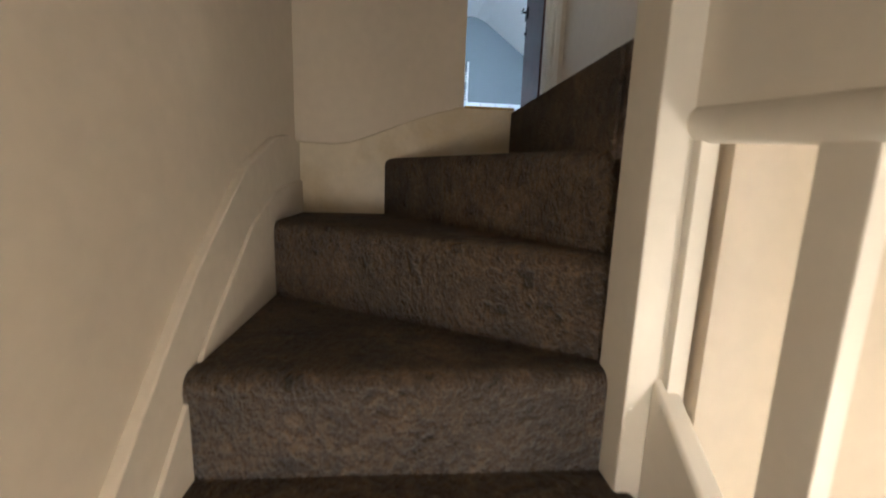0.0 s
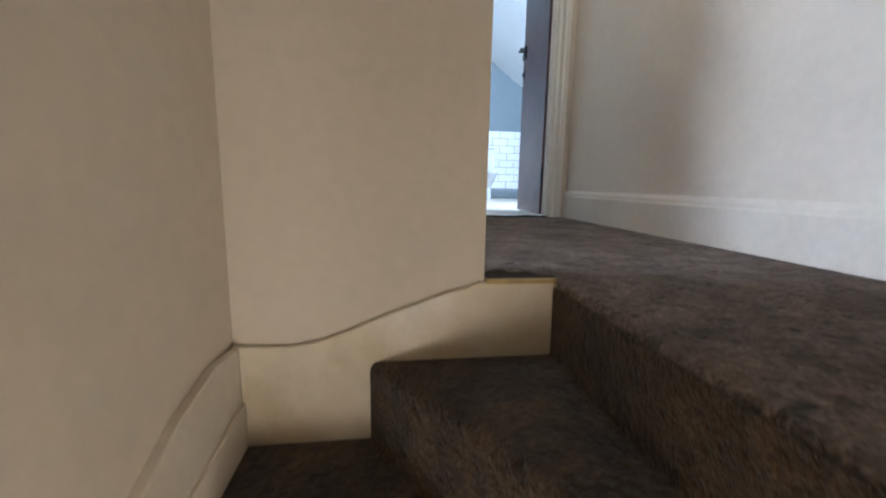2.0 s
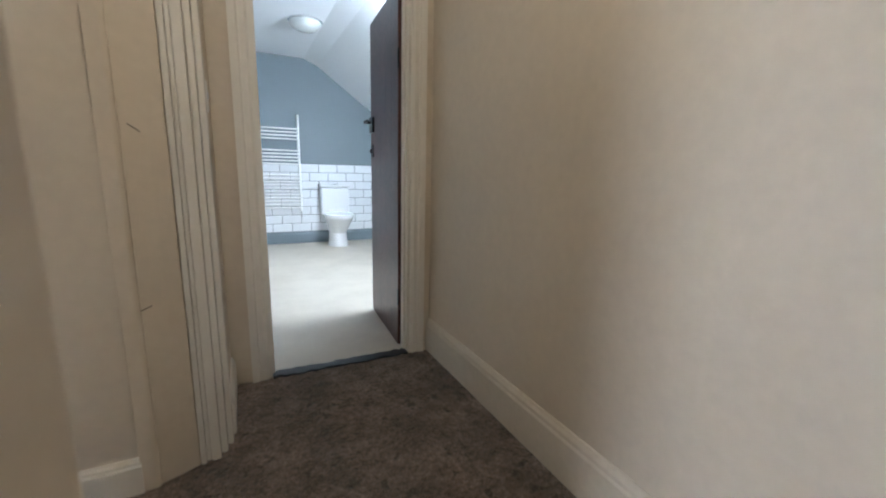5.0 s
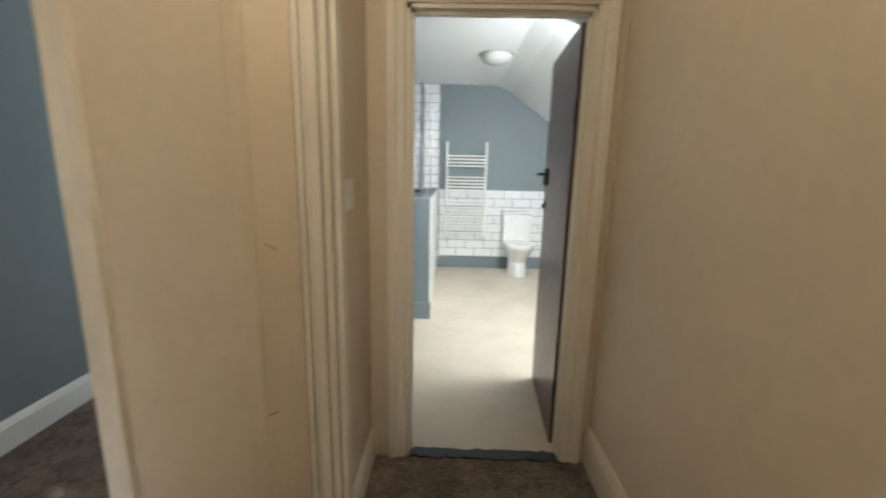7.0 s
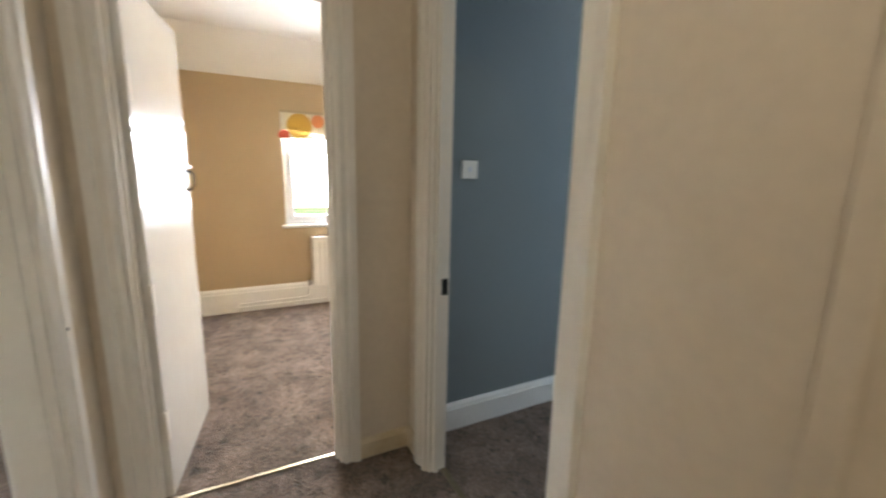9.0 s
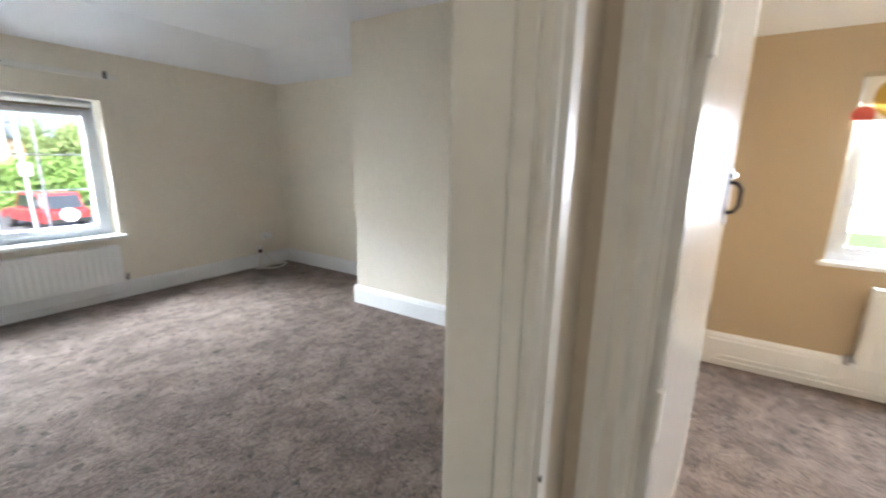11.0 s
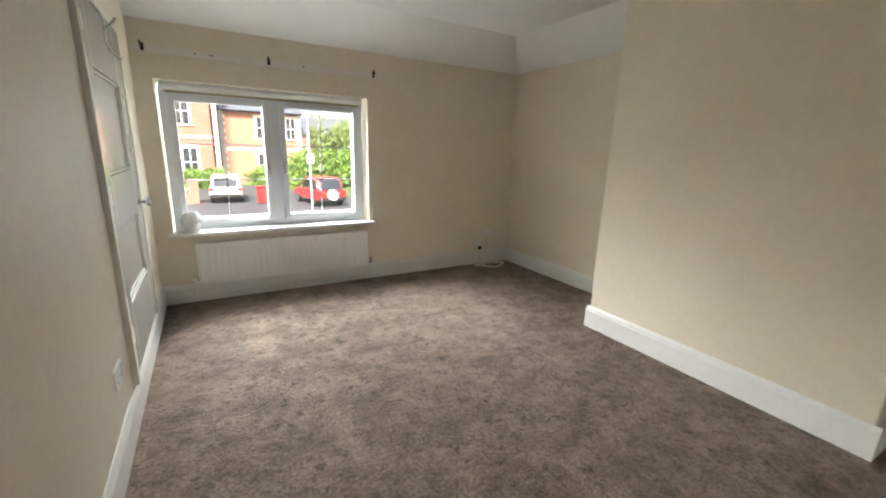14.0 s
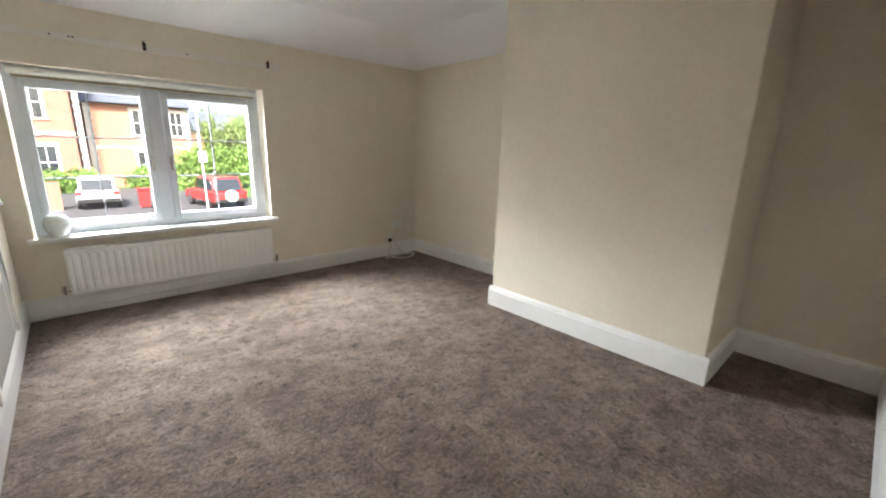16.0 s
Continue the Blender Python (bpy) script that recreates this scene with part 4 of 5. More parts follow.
keep = thing("strike_plate", (-1.45, 1.34, 0.87), "dark metal strike plate on the door lining", "door hardware")
part("plate", boxes((-1.4495, -1.4445, 1.322, 1.352, 0.835, 0.905), bevel=0.001), M_IRON, keep)

for x, z, lean in ((-0.135, 1.125, -0.010), (-0.153, 0.60, 0.004)):
    nick = thing("wall_scratch", (x, 1.31, z), "short dark scratch in the corner plaster", "scratch")
    bm = bmesh.new()
    add_tube(bm, [(x - 0.013, 1.2858 + (x + 0.135) * 0.43, z - lean), (x, 1.2913 + (x + 0.135) * 0.43, z), (x + 0.013, 1.2968 + (x + 0.135) * 0.43, z + lean)], 0.0012, 6)
    part("nick", bm, M_UNDER, nick)
nail = thing("screw_hole", (-1.42, 0.139, 0.887), "small dark screw hole in the door architrave", "screw hole")
bm = bmesh.new()
add_cyl(bm, (-1.42, 0.128, 0.887), (-1.42, 0.1365, 0.887), 0.005, n=10)
part("hole", bm, M_IRON, nail)

# ---- bathroom ----
bd = thing("bathroom_door", (0.935, YB + 0.105, 0.0), "dark brown varnished boarded door standing open", "door", turn=86)
mw = bd.matrix_world
L = 0.67


def on_bath_door(name, bm, mat, lab=""):
    bm.transform(mw)
    return part(name, bm, mat, bd, lab)


for k in range(5):
    a, b = k * L / 5, (k + 1) * L / 5
    on_bath_door("board", boxes((a + 0.0002, b - 0.0002, 0.0, 0.036, 0.012, 1.955), bevel=0.0006), M_WOOD)
for z in (0.3, 1.6):
    on_bath_door("hinge", boxes((-0.01, 0.012, 0.032, 0.040, z - 0.05, z + 0.05), bevel=0.002), M_IRON)
bm = bmesh.new()
add_box(bm, L - 0.10, L - 0.01, 0.036, 0.050, 1.27, 1.37, 0.003)
add_cyl(bm, (L - 0.05, 0.05, 1.335), (L - 0.05, 0.085, 1.335), 0.009)
add_box(bm, L - 0.13, L - 0.035, 0.08, 0.094, 1.326, 1.345, 0.004)
on_bath_door("latch_handle", bm, M_IRON, "black rim latch with a lever")
bm = bmesh.new()
add_cyl(bm, (L - 0.05, 0.036, 1.15), (L - 0.05, 0.055, 1.15), 0.016, 0.013)
add_box(bm, L - 0.075, L - 0.025, 0.036, 0.042, 1.11, 1.19, 0.002)
on_bath_door("bolt", bm, M_IRON)

dome = thing("ceiling_light", (0.78, 4.28, 2.435), "round opal glass ceiling light", "lamp")
part("base", lathe([(0.16, 0), (0.165, -0.012), (0.15, -0.02)], 32, Matrix.Translation((0.78, 4.28, 2.434))), M_CHROME, dome)
part("diffuser", lathe([(0.15, -0.018), (0.148, -0.04), (0.125, -0.07), (0.08, -0.092), (0.02, -0.10)], 32, Matrix.Translation((0.78, 4.28, 2.434))), M_OPAL, dome)

rail = thing("towel_radiator", (0.575, 5.68, 0.45), "tall white ladder towel radiator", "radiator")
for x in (0.315, 0.835):
    bm = bmesh.new()
    add_cyl(bm, (x, 5.655, 0.45), (x, 5.655, 1.71), 0.018)
    part("upright", bm, M_METALPAINT, rail)
z = 0.50
for count in (11, 5, 4):
    for k in range(count):
        bm = bmesh.new()
        add_cyl(bm, (0.315, 5.64, z), (0.835, 5.64, z), 0.011, n=10)
        part("rung", bm, M_METALPAINT, rail)
        z += 0.043
    z += 0.105
for x in (0.315, 0.835):
    bm = bmesh.new()
    add_cyl(bm, (x, 5.655, 0.46), (x, 5.655, 0.38), 0.013)
    add_cyl(bm, (x, 5.655, 0.39), (x, 5.715, 0.39), 0.010)
    part("valve", bm, M_CHROME, rail)
    bm = bmesh.new()
    add_cyl(bm, (x, 5.66, 1.6), (x, 5.718, 1.6), 0.012)
    part("bracket", bm, M_METALPAINT, rail)

wc = thing("toilet", (1.27, 5.45, 0.0), "white close-coupled toilet with closed lid", "toilet")
part("cistern", boxes((1.08, 1.47, 5.52, 5.695, 0.40, 0.78), bevel=0.03, seg=4), M_CERAMIC, wc)
part("cistern_lid", boxes((1.07, 1.48, 5.51, 5.695, 0.782, 0.815), bevel=0.012, seg=3), M_CERAMIC, wc)
part("flush_button", lathe([(0.022, 0), (0.022, 0.006), (0.014, 0.008)], 16, Matrix.Translation((1.275, 5.6, 0.814))), M_CHROME, wc)


def oval(rx, ry, cy, z, n=26):
    return [(1.275 + rx * math.sin(2 * math.pi * k / n), cy - ry * math.cos(2 * math.pi * k / n), z) for k in range(n)]


bm = bmesh.new()
rings = [[bm.verts.new(q) for q in oval(*r)] for r in ((0.135, 0.20, 5.42, 0.002), (0.125, 0.19, 5.42, 0.06), (0.115, 0.17, 5.42, 0.18), (0.15, 0.22, 5.36, 0.30), (0.178, 0.27, 5.30, 0.385), (0.180, 0.275, 5.30, 0.40))]
for a, b in zip(rings, rings[1:]):
    for k in range(26):
        bm.faces.new((a[k], a[(k + 1) % 26], b[(k + 1) % 26], b[k]))
bm.faces.new(rings[0][::-1])
bm.faces.new(rings[-1])
part("pan", bm, M_CERAMIC, wc)
bm = bmesh.new()
rings = [[bm.verts.new(q) for q in oval(*r)] for r in ((0.183, 0.28, 5.295, 0.402), (0.187, 0.284, 5.295, 0.415), (0.185, 0.28, 5.295, 0.44), (0.16, 0.25, 5.295, 0.447))]
for a, b in zip(rings, rings[1:]):
    for k in range(26):
        bm.faces.new((a[k], a[(k + 1) % 26], b[(k + 1) % 26], b[k]))
bm.faces.new(rings[0][::-1])
bm.faces.new(rings[-1])
part("seat_lid", bm, M_CERAMIC, wc)

# Assumed frame round the bathroom lamp: unseen, with no opening in the slope.
rw = structure(new("window_3"), "white frame of an assumed, unseen bathroom roof window")
rw.matrix_world = look((1.56, 2.72, 1.99), (0.65, 4.3, 0.02))
bpy.context.view_layer.update()
bm = boxes((-0.36, -0.31, -0.56, 0.56, -0.03, 0.06), (0.31, 0.36, -0.56, 0.56, -0.03, 0.06), (-0.31, 0.31, 0.51, 0.56, -0.03, 0.06), (-0.31, 0.31, -0.56, -0.51, -0.03, 0.06), bevel=0.004)
bm.transform(rw.matrix_world)
part("window_frame", bm, M_UPVC, rw)
# Made-up base and stem, out of view, above the added landing light.
lp = thing("landing_unseen_fitting", (0.2, 0.65, 2.5), "made-up brass base and stem for the landing fill light", "lamp")
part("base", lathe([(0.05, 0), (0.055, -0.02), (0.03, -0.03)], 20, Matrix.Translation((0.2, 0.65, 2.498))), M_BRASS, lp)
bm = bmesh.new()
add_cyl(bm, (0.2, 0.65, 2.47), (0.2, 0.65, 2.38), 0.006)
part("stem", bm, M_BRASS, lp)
screen = thing("shower_screen", (0.1, 4.7, 1.10), "clear glass shower screen on the half wall", "shower screen")
sp = part("pane", boxes((0.098, 0.106, 3.85, 5.70, 1.11, 2.1)), glass_material("screen_glass", (0.93, 0.98, 0.97)), screen)
sp.visible_shadow = False
part("channel", boxes((0.09, 0.114, 3.84, 5.69, 1.10, 1.116), (0.09, 0.114, 5.69, 5.704, 1.10, 2.1), bevel=0.002), M_CHROME, screen)
shower = thing("shower_mixer", (-0.18, 5.70, 1.2), "chrome shower riser with hand shower", "shower")
bm = bmesh.new()
add_cyl(bm, (-0.05, 5.66, 1.1), (-0.05, 5.66, 2.05), 0.010)
part("riser", bm, M_CHROME, shower)
part("valve_body", boxes((-0.18, 0.08, 5.63, 5.70, 1.03, 1.09), bevel=0.012), M_CHROME, shower)
bm = bmesh.new()
add_cyl(bm, (-0.05, 5.64, 1.95), (-0.02, 5.52, 1.98), 0.014, 0.02)
add_cyl(bm, (-0.02, 5.52, 1.99), (-0.02, 5.51, 1.95), 0.045)
part("hand_shower", bm, M_CHROME, shower)
# ---- outside: street seen through the bedroom window ----
ZG = -2.22
M_GRASS = surface("grass_verge", (0.07, 0.12, 0.03), 0.95, var=0.35, scale=1.5, fine=25, bump=0.4, dist=0.03)
M_ROAD = surface("asphalt", (0.06, 0.06, 0.062), 0.9, var=0.2, scale=0.5, fine=40, bump=0.3, dist=0.005)
M_PAVE = surface("grey_paving", (0.26, 0.25, 0.24), 0.85, var=0.15, scale=0.7, fine=20, bump=0.2)
M_SLATE = surface("slate_roof", (0.09, 0.10, 0.12), 0.6, var=0.25, scale=2, fine=14, bump=0.3, dist=0.02)
M_STONE = surface("pale_quoin_stone", (0.62, 0.58, 0.50), 0.8, var=0.1, bump=0.2)
M_CARW = surface("white_car_paint", (0.72, 0.74, 0.76), 0.15, var=0.01, bump=0.0, coat=0.6)
M_CARR = surface("red_car_paint", (0.42, 0.03, 0.03), 0.15, var=0.02, bump=0.0, coat=0.6)
M_RED = surface("red_plastic", (0.50, 0.03, 0.03), 0.4, var=0.03, bump=0.0)
M_TYRE = surface("tyre_rubber", (0.02, 0.02, 0.02), 0.8, var=0.1)
M_DARKGLASS = surface("dark_car_glass", (0.03, 0.035, 0.04), 0.06, var=0.05, bump=0.0, coat=0.5)
M_LEAF = surface("hedge_leaves", (0.13, 0.22, 0.045), 0.7, var=0.5, scale=1.0, fine=6, bump=0.0)
M_LEAF2 = surface("shrub_leaves", (0.16, 0.22, 0.07), 0.7, var=0.4, scale=1.0, fine=6, bump=0.0)


def brick_material(name, c1, c2):
    m, nt, p = nodes_of(name)
    p.inputs["Roughness"].default_value = 0.85
    tc = nt.nodes.new("ShaderNodeTexCoord")
    mp = nt.nodes.new("ShaderNodeMapping")
    mp.inputs["Rotation"].default_value = (radians(90), 0, 0)
    nt.links.new(tc.outputs["Object"], mp.inputs[0])
    br = nt.nodes.new("ShaderNodeTexBrick")
    br.inputs["Color1"].default_value, br.inputs["Color2"].default_value, br.inputs["Mortar"].default_value = (*c1, 1), (*c2, 1), (0.40, 0.30, 0.24, 1)
    br.inputs["Scale"].default_value, br.inputs["Brick Width"].default_value, br.inputs["Row Height"].default_value, br.inputs["Mortar Size"].default_value = 1.0, 0.225, 0.075, 0.008
    nt.links.new(mp.outputs[0], br.inputs[0])
    nt.links.new(br.outputs[0], p.inputs["Base Color"])
    return m


M_BRICK = brick_material("red_brick", (0.30, 0.085, 0.055), (0.38, 0.12, 0.075))
M_BRICK2 = brick_material("orange_brick", (0.36, 0.13, 0.075), (0.44, 0.19, 0.11))
structure(part("ground", boxes((-400, 400, -400, 400, ZG - 0.3, ZG)), M_GRASS), "grassy ground reaching the horizon")
structure(part("road", boxes((-80, 80, -19.5, -11.0, ZG - 0.2, ZG + 0.02)), M_ROAD), "asphalt street below the window")
structure(part("pavement", boxes((-80, 80, -21.5, -19.5, ZG - 0.2, ZG + 0.13), bevel=0.02), M_PAVE), "grey paved footway with a kerb")
structure(part("driveway", boxes((-9.8, 2.2, -39.0, -21.5, ZG - 0.2, ZG + 0.10)), M_ROAD), "asphalt drive in front of the houses")


def house(x0, x1, y1, eaves, course, wins, label, brick):
    """A two-storey brick house with its front on y1, quoins, string course, windows with stone lintels and a slate roof."""
    h = thing("house", ((x0 + x1) / 2, y1 - 4, ZG), label, "house", "houses across the street")
    part("wall", boxes((x0, x1, y1 - 8, y1, ZG, ZG + eaves)), brick, h)
    bm = bmesh.new()
    add_prism(bm, [(y1 + 0.35, ZG + eaves), (y1 - 4, ZG + eaves + 2.6), (y1 - 8.35, ZG + eaves)], x0 - 0.2, x1 + 0.2, axis="x")
    part("roof", bm, M_SLATE, h)
    part("string_course", boxes((x0 - 0.02, x1 + 0.02, y1, y1 + 0.05, ZG + course - 0.12, ZG + course + 0.12)), M_STONE, h)
    part("gutter", boxes((x0, x1, y1 + 0.3, y1 + 0.42, ZG + eaves - 0.02, ZG + eaves + 0.1)), M_IRON, h)
    for xs in (x0, x1):
        for k in range(int(eaves / 0.3)):
            w = 0.42 if k % 2 else 0.26
            a = (xs - 0.03, xs + w) if xs == x0 else (xs - w, xs + 0.03)
            part("quoin", boxes((a[0], a[1], y1 - 0.2, y1 + 0.03, ZG + k * 0.3 + 0.01, ZG + k * 0.3 + 0.29)), M_STONE, h)
    for wx, wz, ww, wh in wins:
        wnd = part("window", boxes((wx - ww / 2 - 0.14, wx - ww / 2, y1, y1 + 0.04, ZG + wz, ZG + wz + wh), (wx + ww / 2, wx + ww / 2 + 0.14, y1, y1 + 0.04, ZG + wz, ZG + wz + wh), (wx - ww / 2 - 0.2, wx + ww / 2 + 0.2, y1, y1 + 0.06, ZG + wz + wh, ZG + wz + wh + 0.24), (wx - ww / 2 - 0.2, wx + ww / 2 + 0.2, y1, y1 + 0.1, ZG + wz - 0.12, ZG + wz)), M_STONE, h)
        part("pane", boxes((wx - ww / 2, wx + ww / 2, y1, y1 + 0.01, ZG + wz, ZG + wz + wh)), M_DARKGLASS, wnd)
        part("sash", boxes((wx - 0.03, wx + 0.03, y1, y1 + 0.03, ZG + wz, ZG + wz + wh), (wx - ww / 2, wx + ww / 2, y1, y1 + 0.03, ZG + wz + wh / 2 - 0.03, ZG + wz + wh / 2 + 0.03), (wx - ww / 2, wx - ww / 2 + 0.06, y1, y1 + 0.03, ZG + wz, ZG + wz + wh), (wx + ww / 2 - 0.06, wx + ww / 2, y1, y1 + 0.03, ZG + wz, ZG + wz + wh)), M_UPVC, wnd)
    return h


house(-2.15, 11.0, -40.0, 8.4, 4.02, [(0.0, 0.9, 1.1, 2.2), (0.3, 5.0, 1.1, 2.0), (4.0, 0.9, 1.1, 2.2), (4.0, 5.0, 1.1, 2.0)], "red brick house with pale stone quoins and slate roof", M_BRICK)
house(-9.1, -2.4, -41.5, 6.3, 3.1, [(-5.75, 0.8, 1.0, 1.9), (-5.75, 4.1, 1.0, 1.8), (-8.2, 4.1, 0.9, 1.8)], "set-back orange brick house with stone window surrounds", M_BRICK2)
house(-24.0, -13.5, -60.0, 5.0, 2.5, [(-16.0, 3.0, 1.1, 1.6), (-20.0, 3.0, 1.1, 1.6)], "distant brick house with a slate roof", M_BRICK2)
pipe = thing("rain_pipe", (-2.4, -39.9, ZG), "dark drain pipe on the brick house", "drain pipe")
bm = bmesh.new()
add_cyl(bm, (-1.75, -39.92, ZG + 0.05), (-1.75, -39.92, ZG + 9.0), 0.07)
part("downpipe", bm, M_IRON, pipe)


def car(place, turn, paint, label, tall):
    """A parked car: shaped body, glasshouse, windows, lamps and wheels, nose along local -y."""
    c = thing("car", place, label, "car", "parked cars", turn=turn)
    mw = c.matrix_world

    def put(n, bm, mat, parent=None, lab=""):
        bm.transform(mw)
        return part(n, bm, mat, parent or c, lab)
    bm = bmesh.new()
    add_prism(bm, [(-2.05, 0.35), (-2.05, 0.72), (-1.9, 0.86), (-1.0, 0.98), (1.95, 1.0), (2.08, 0.85), (2.1, 0.35)], -0.88, 0.88, axis="x", bevel=0.09, seg=3)
    put("body", bm, paint)
    bm = bmesh.new()
    add_prism(bm, [(-1.05, 0.96), (-0.35, tall - 0.05), (0.0, tall), (1.55, tall - 0.03), (2.0, 0.98)], -0.74, 0.74, axis="x", bevel=0.09, seg=3)
    put("cabin", bm, paint)
    bm = bmesh.new()
    add_prism(bm, [(1.63, tall - 0.14), (2.015, 1.02), (2.03, 1.02), (1.66, tall - 0.12)], -0.62, 0.62, axis="x")
    put("rear_window", bm, M_DARKGLASS)
    for s in (-1, 1):
        bm = bmesh.new()
        add_prism(bm, [(-0.75, 1.02), (-0.25, tall - 0.12), (1.4, tall - 0.14), (1.7, 1.02)], s * 0.735 if s < 0 else 0.735, s * 0.75, axis="x")
        put("side_window", bm, M_DARKGLASS)
        put("tail_light", boxes((s * 0.62, s * 0.87, 2.04, 2.11, 0.74, 0.94), bevel=0.02), M_RED)
        for y in (-1.3, 1.3):
            bm = bmesh.new()
            add_cyl(bm, (s * 0.70, y, 0.32), (s * 0.90, y, 0.32), 0.32, n=20)
            w = put("wheel", bm, M_TYRE)
            bm = bmesh.new()
            add_cyl(bm, (s * 0.895, y, 0.32), (s * 0.91, y, 0.32), 0.20, n=16)
            put("rim", bm, M_CHROME, w)
    put("number_plate", boxes((-0.26, 0.26, 2.09, 2.115, 0.60, 0.71)), M_PLASTIC)
    put("bumper", boxes((-0.86, 0.86, 2.05, 2.14, 0.36, 0.56), bevel=0.03), M_TYRE if tall > 1.6 else paint)
    return c


car((-2.02, -29.5, ZG + 0.10), -3, M_CARW, "white hatchback parked on the drive", 1.62)
red = car((-7.0, -26.2, ZG + 0.10), 8, M_CARR, "red off-road car with a white spare wheel cover", 1.72)
spare = bmesh.new()
add_cyl(spare, (0.0, 2.12, 0.72), (0.0, 2.30, 0.72), 0.33, 0.30, 20)
spare.transform(red.matrix_world)
part("spare_wheel", spare, M_CARW, red)
wb = thing("wheelie_bin", (-3.75, -26.9, ZG + 0.1), "red wheeled bin on the drive", "bin")
bm = bmesh.new()
add_prism(bm, [(-0.24, -0.28), (0.24, -0.28), (0.24, 0.28), (-0.24, 0.28)], 0.08, 1.0, bevel=0.03)
for v in bm.verts:
    v.co.x *= 0.85 + 0.15 * v.co.z
    v.co.y *= 0.82 + 0.18 * v.co.z
bm.transform(wb.matrix_world)
part("body", bm, M_RED, wb)
bm = boxes((-0.28, 0.28, -0.32, 0.34, 1.0, 1.07), bevel=0.02)
bm.transform(wb.matrix_world)
part("lid", bm, M_RED, wb)


def shrub(name, label, place, size, count, mat, seed, trunk=0.0):
    """Many small leaves in an uneven crown over a few stems."""
    rnd = random.Random(seed)
    t = thing(name, place, label, "tree" if trunk else "shrub", "garden planting")
    x, y, z = place
    bm = bmesh.new()
    for k in range(5):
        a = rnd.random() * 6.28
        add_cyl(bm, (x + 0.1 * math.cos(a), y + 0.1 * math.sin(a), z), (x + size[0] * 0.3 * math.cos(a), y + size[1] * 0.3 * math.sin(a), z + trunk + size[2] * 0.5), 0.06 + 0.05 * bool(trunk), 0.02, 7)
    part("trunk", bm, M_WOOD, t)
    verts, faces = [], []
    clumps = [(rnd.uniform(-1, 1), rnd.uniform(-1, 1), rnd.uniform(0.1, 1)) for _ in range(26)]
    for k in range(count):
        cx, cy, cz = clumps[rnd.randrange(26)]
        q = Vector((cx, cy, cz)) * 0.75 + Vector((rnd.gauss(0, 0.17), rnd.gauss(0, 0.17), rnd.gauss(0, 0.13)))
        c = Vector((x + q.x * size[0], y + q.y * size[1], z + trunk + max(q.z, 0.03) * size[2]))
        e = Euler((rnd.uniform(0, 6), rnd.uniform(0, 6), rnd.uniform(0, 6))).to_matrix()
        s = rnd.uniform(0.10, 0.22)
        i = len(verts)
        verts += [c + e @ Vector(d) * s for d in ((-1, 0, 0), (0, -0.55, 0.15), (1.1, 0, 0), (0, 0.55, 0.15))]
        faces += [(i, i + 1, i + 2), (i, i + 2, i + 3)]
    me = bpy.data.meshes.new("crown")
    me.from_pydata(verts, [], faces)
    me.materials.append(mat)
    ob = new("crown", me)
    ob.parent = t
    ob.matrix_parent_inverse = t.matrix_world.inverted()
    return t


shrub("hedge", "bright green garden hedge", (-9.3, -36.5, ZG), (3.0, 1.2, 3.3), 6500, M_LEAF, 1)
shrub("hedge", "bright green garden hedge", (-14.5, -37.5, ZG), (3.6, 1.6, 3.0), 6500, M_LEAF, 2)
shrub("shrub", "small green shrub by the drive", (-0.6, -37.5, ZG), (1.7, 0.9, 1.6), 3200, M_LEAF, 3)
shrub("tree", "pale green leafy garden tree", (-13.0, -45.0, ZG), (2.6, 2.2, 4.4), 7000, M_LEAF2, 4, 1.9)
shrub("tree", "tall leafy tree behind the gardens", (-22.0, -52.0, ZG), (5.0, 3.0, 5.2), 7000, M_LEAF, 5, 2.0)
shrub("shrub", "low shrub under the brick house", (-6.0, -40.3, ZG), (1.8, 0.7, 1.6), 2600, M_LEAF, 6)
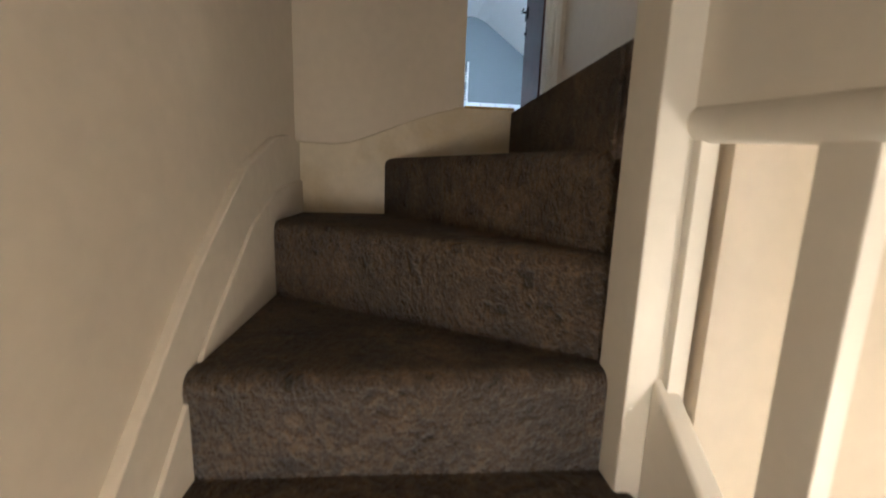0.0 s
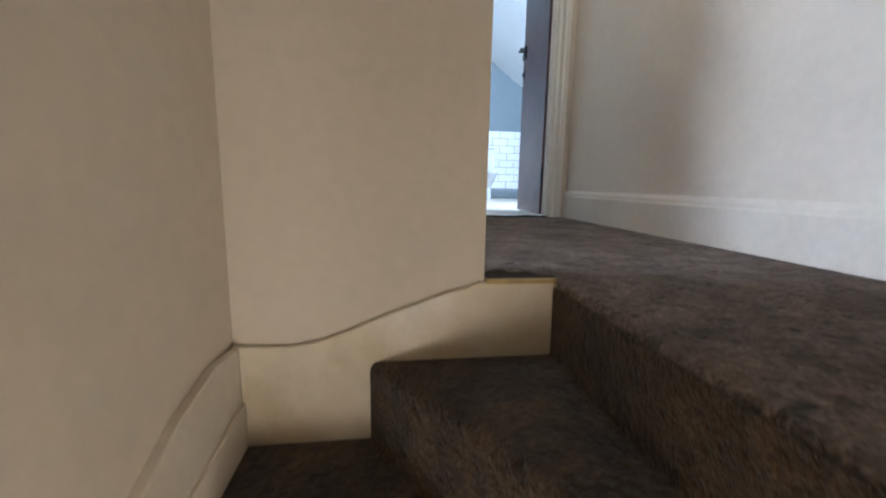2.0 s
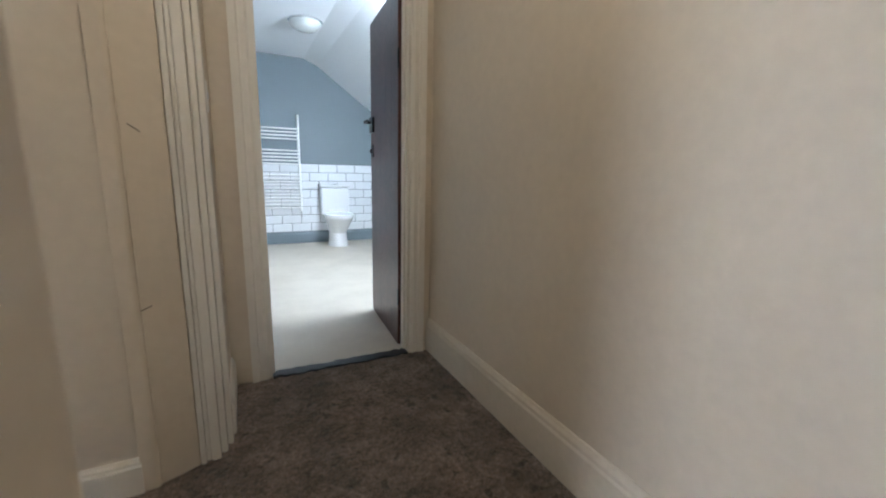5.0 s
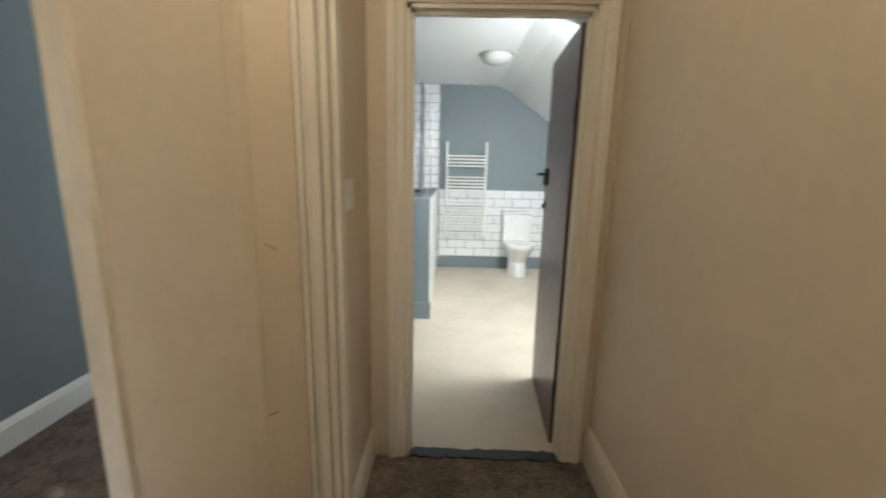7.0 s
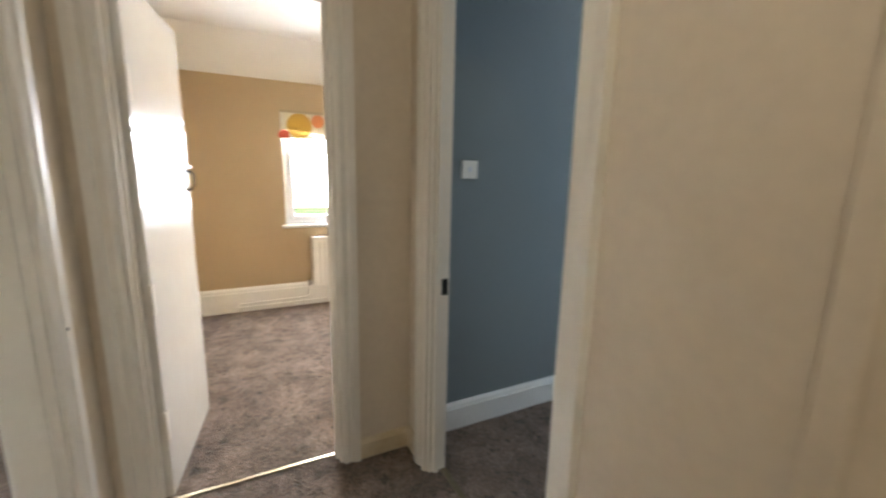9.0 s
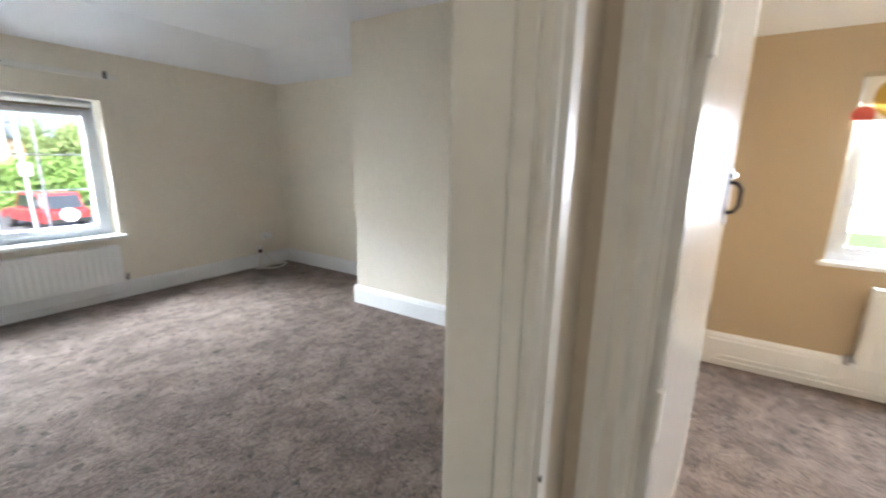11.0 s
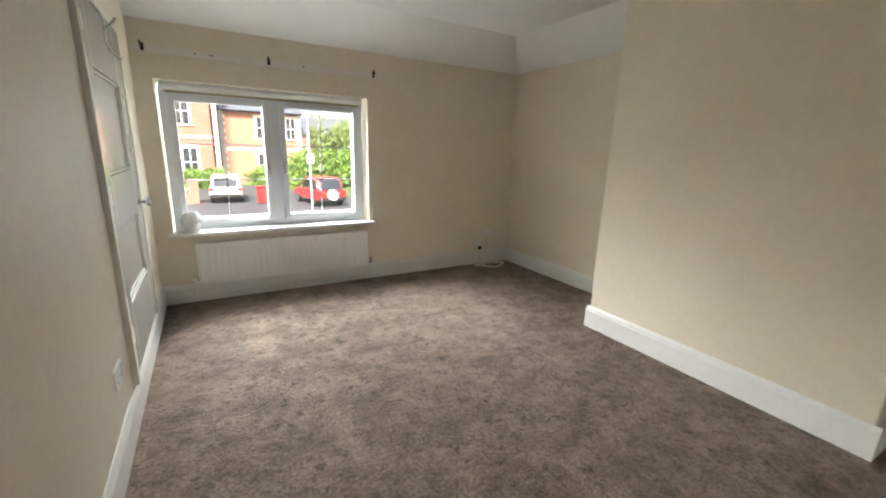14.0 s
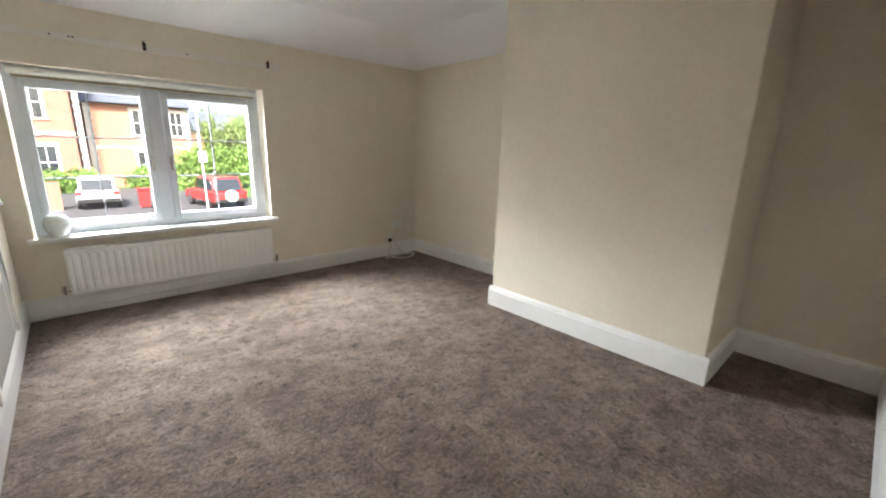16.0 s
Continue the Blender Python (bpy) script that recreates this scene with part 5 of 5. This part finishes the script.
sign = thing("street_sign", (-5.45, -21.0, ZG + 0.13), "white sign on a grey street pole", "street sign")
bm = bmesh.new()
add_cyl(bm, (-5.45, -21.0, ZG + 0.13), (-5.40, -21.0, ZG + 5.4), 0.032)
part("pole", bm, M_UPVC, sign)
part("plate", boxes((-5.61, -5.29, -20.95, -20.92, ZG + 2.75, ZG + 3.2), bevel=0.01), M_BRIGHT, sign)
gw = thing("garden_wall", (1.0, -28.3, ZG), "low red brick garden wall with pier", "wall")
part("wall_run", boxes((0.0, 8.0, -28.4, -28.2, ZG, ZG + 0.9)), M_BRICK, gw)
part("pier", boxes((-0.5, 0.0, -28.5, -28.0, ZG, ZG + 1.5)), M_BRICK, gw)
part("coping", boxes((0.0, 8.0, -28.43, -28.17, ZG + 0.9, ZG + 0.97)), M_STONE, gw)


# ---- bathroom tiles ----
grout = structure(part("tiling_back_wall", boxes((0.215, 2.0, 5.712, 5.722, 0.16, 1.085), (-0.55, 0.215, 5.712, 5.722, 0.0, 2.44)), M_GROUT), "dark grout behind the white metro tiles")
TW, TH, GAP = 0.25, 0.1155, 0.006
tile_meshes = {}


def tile(x0, x1, z0, z1):
    key = (round(x1 - x0, 3), round(z1 - z0, 3))
    if key not in tile_meshes:
        w, h = key
        bm = boxes((0, w, -0.008, 0, 0, h), bevel=0.003, seg=1)
        me = mesh_of("tile", bm)
        me.materials.append(M_TILE)
        tile_meshes[key] = me
    ob = new("tile", tile_meshes[key])
    ob.parent = grout
    ob.location = (x0, 5.713, z0)


def tile_field(xa, xb, za, zb):
    row = 0
    z0 = za
    while z0 < zb - 0.03:
        z1 = min(z0 + TH - GAP, zb)
        x0 = xa - (TW / 2 if row % 2 else 0)
        while x0 < xb - 0.01:
            a, b = max(x0, xa), min(x0 + TW - GAP, xb)
            if b - a > 0.03:
                tile(a, b, z0, z1)
            x0 += TW
        z0 += TH
        row += 1


tile_field(0.22, 2.0, 0.165, 1.085)
tile_field(-0.54, 0.21, 0.01, 2.43)
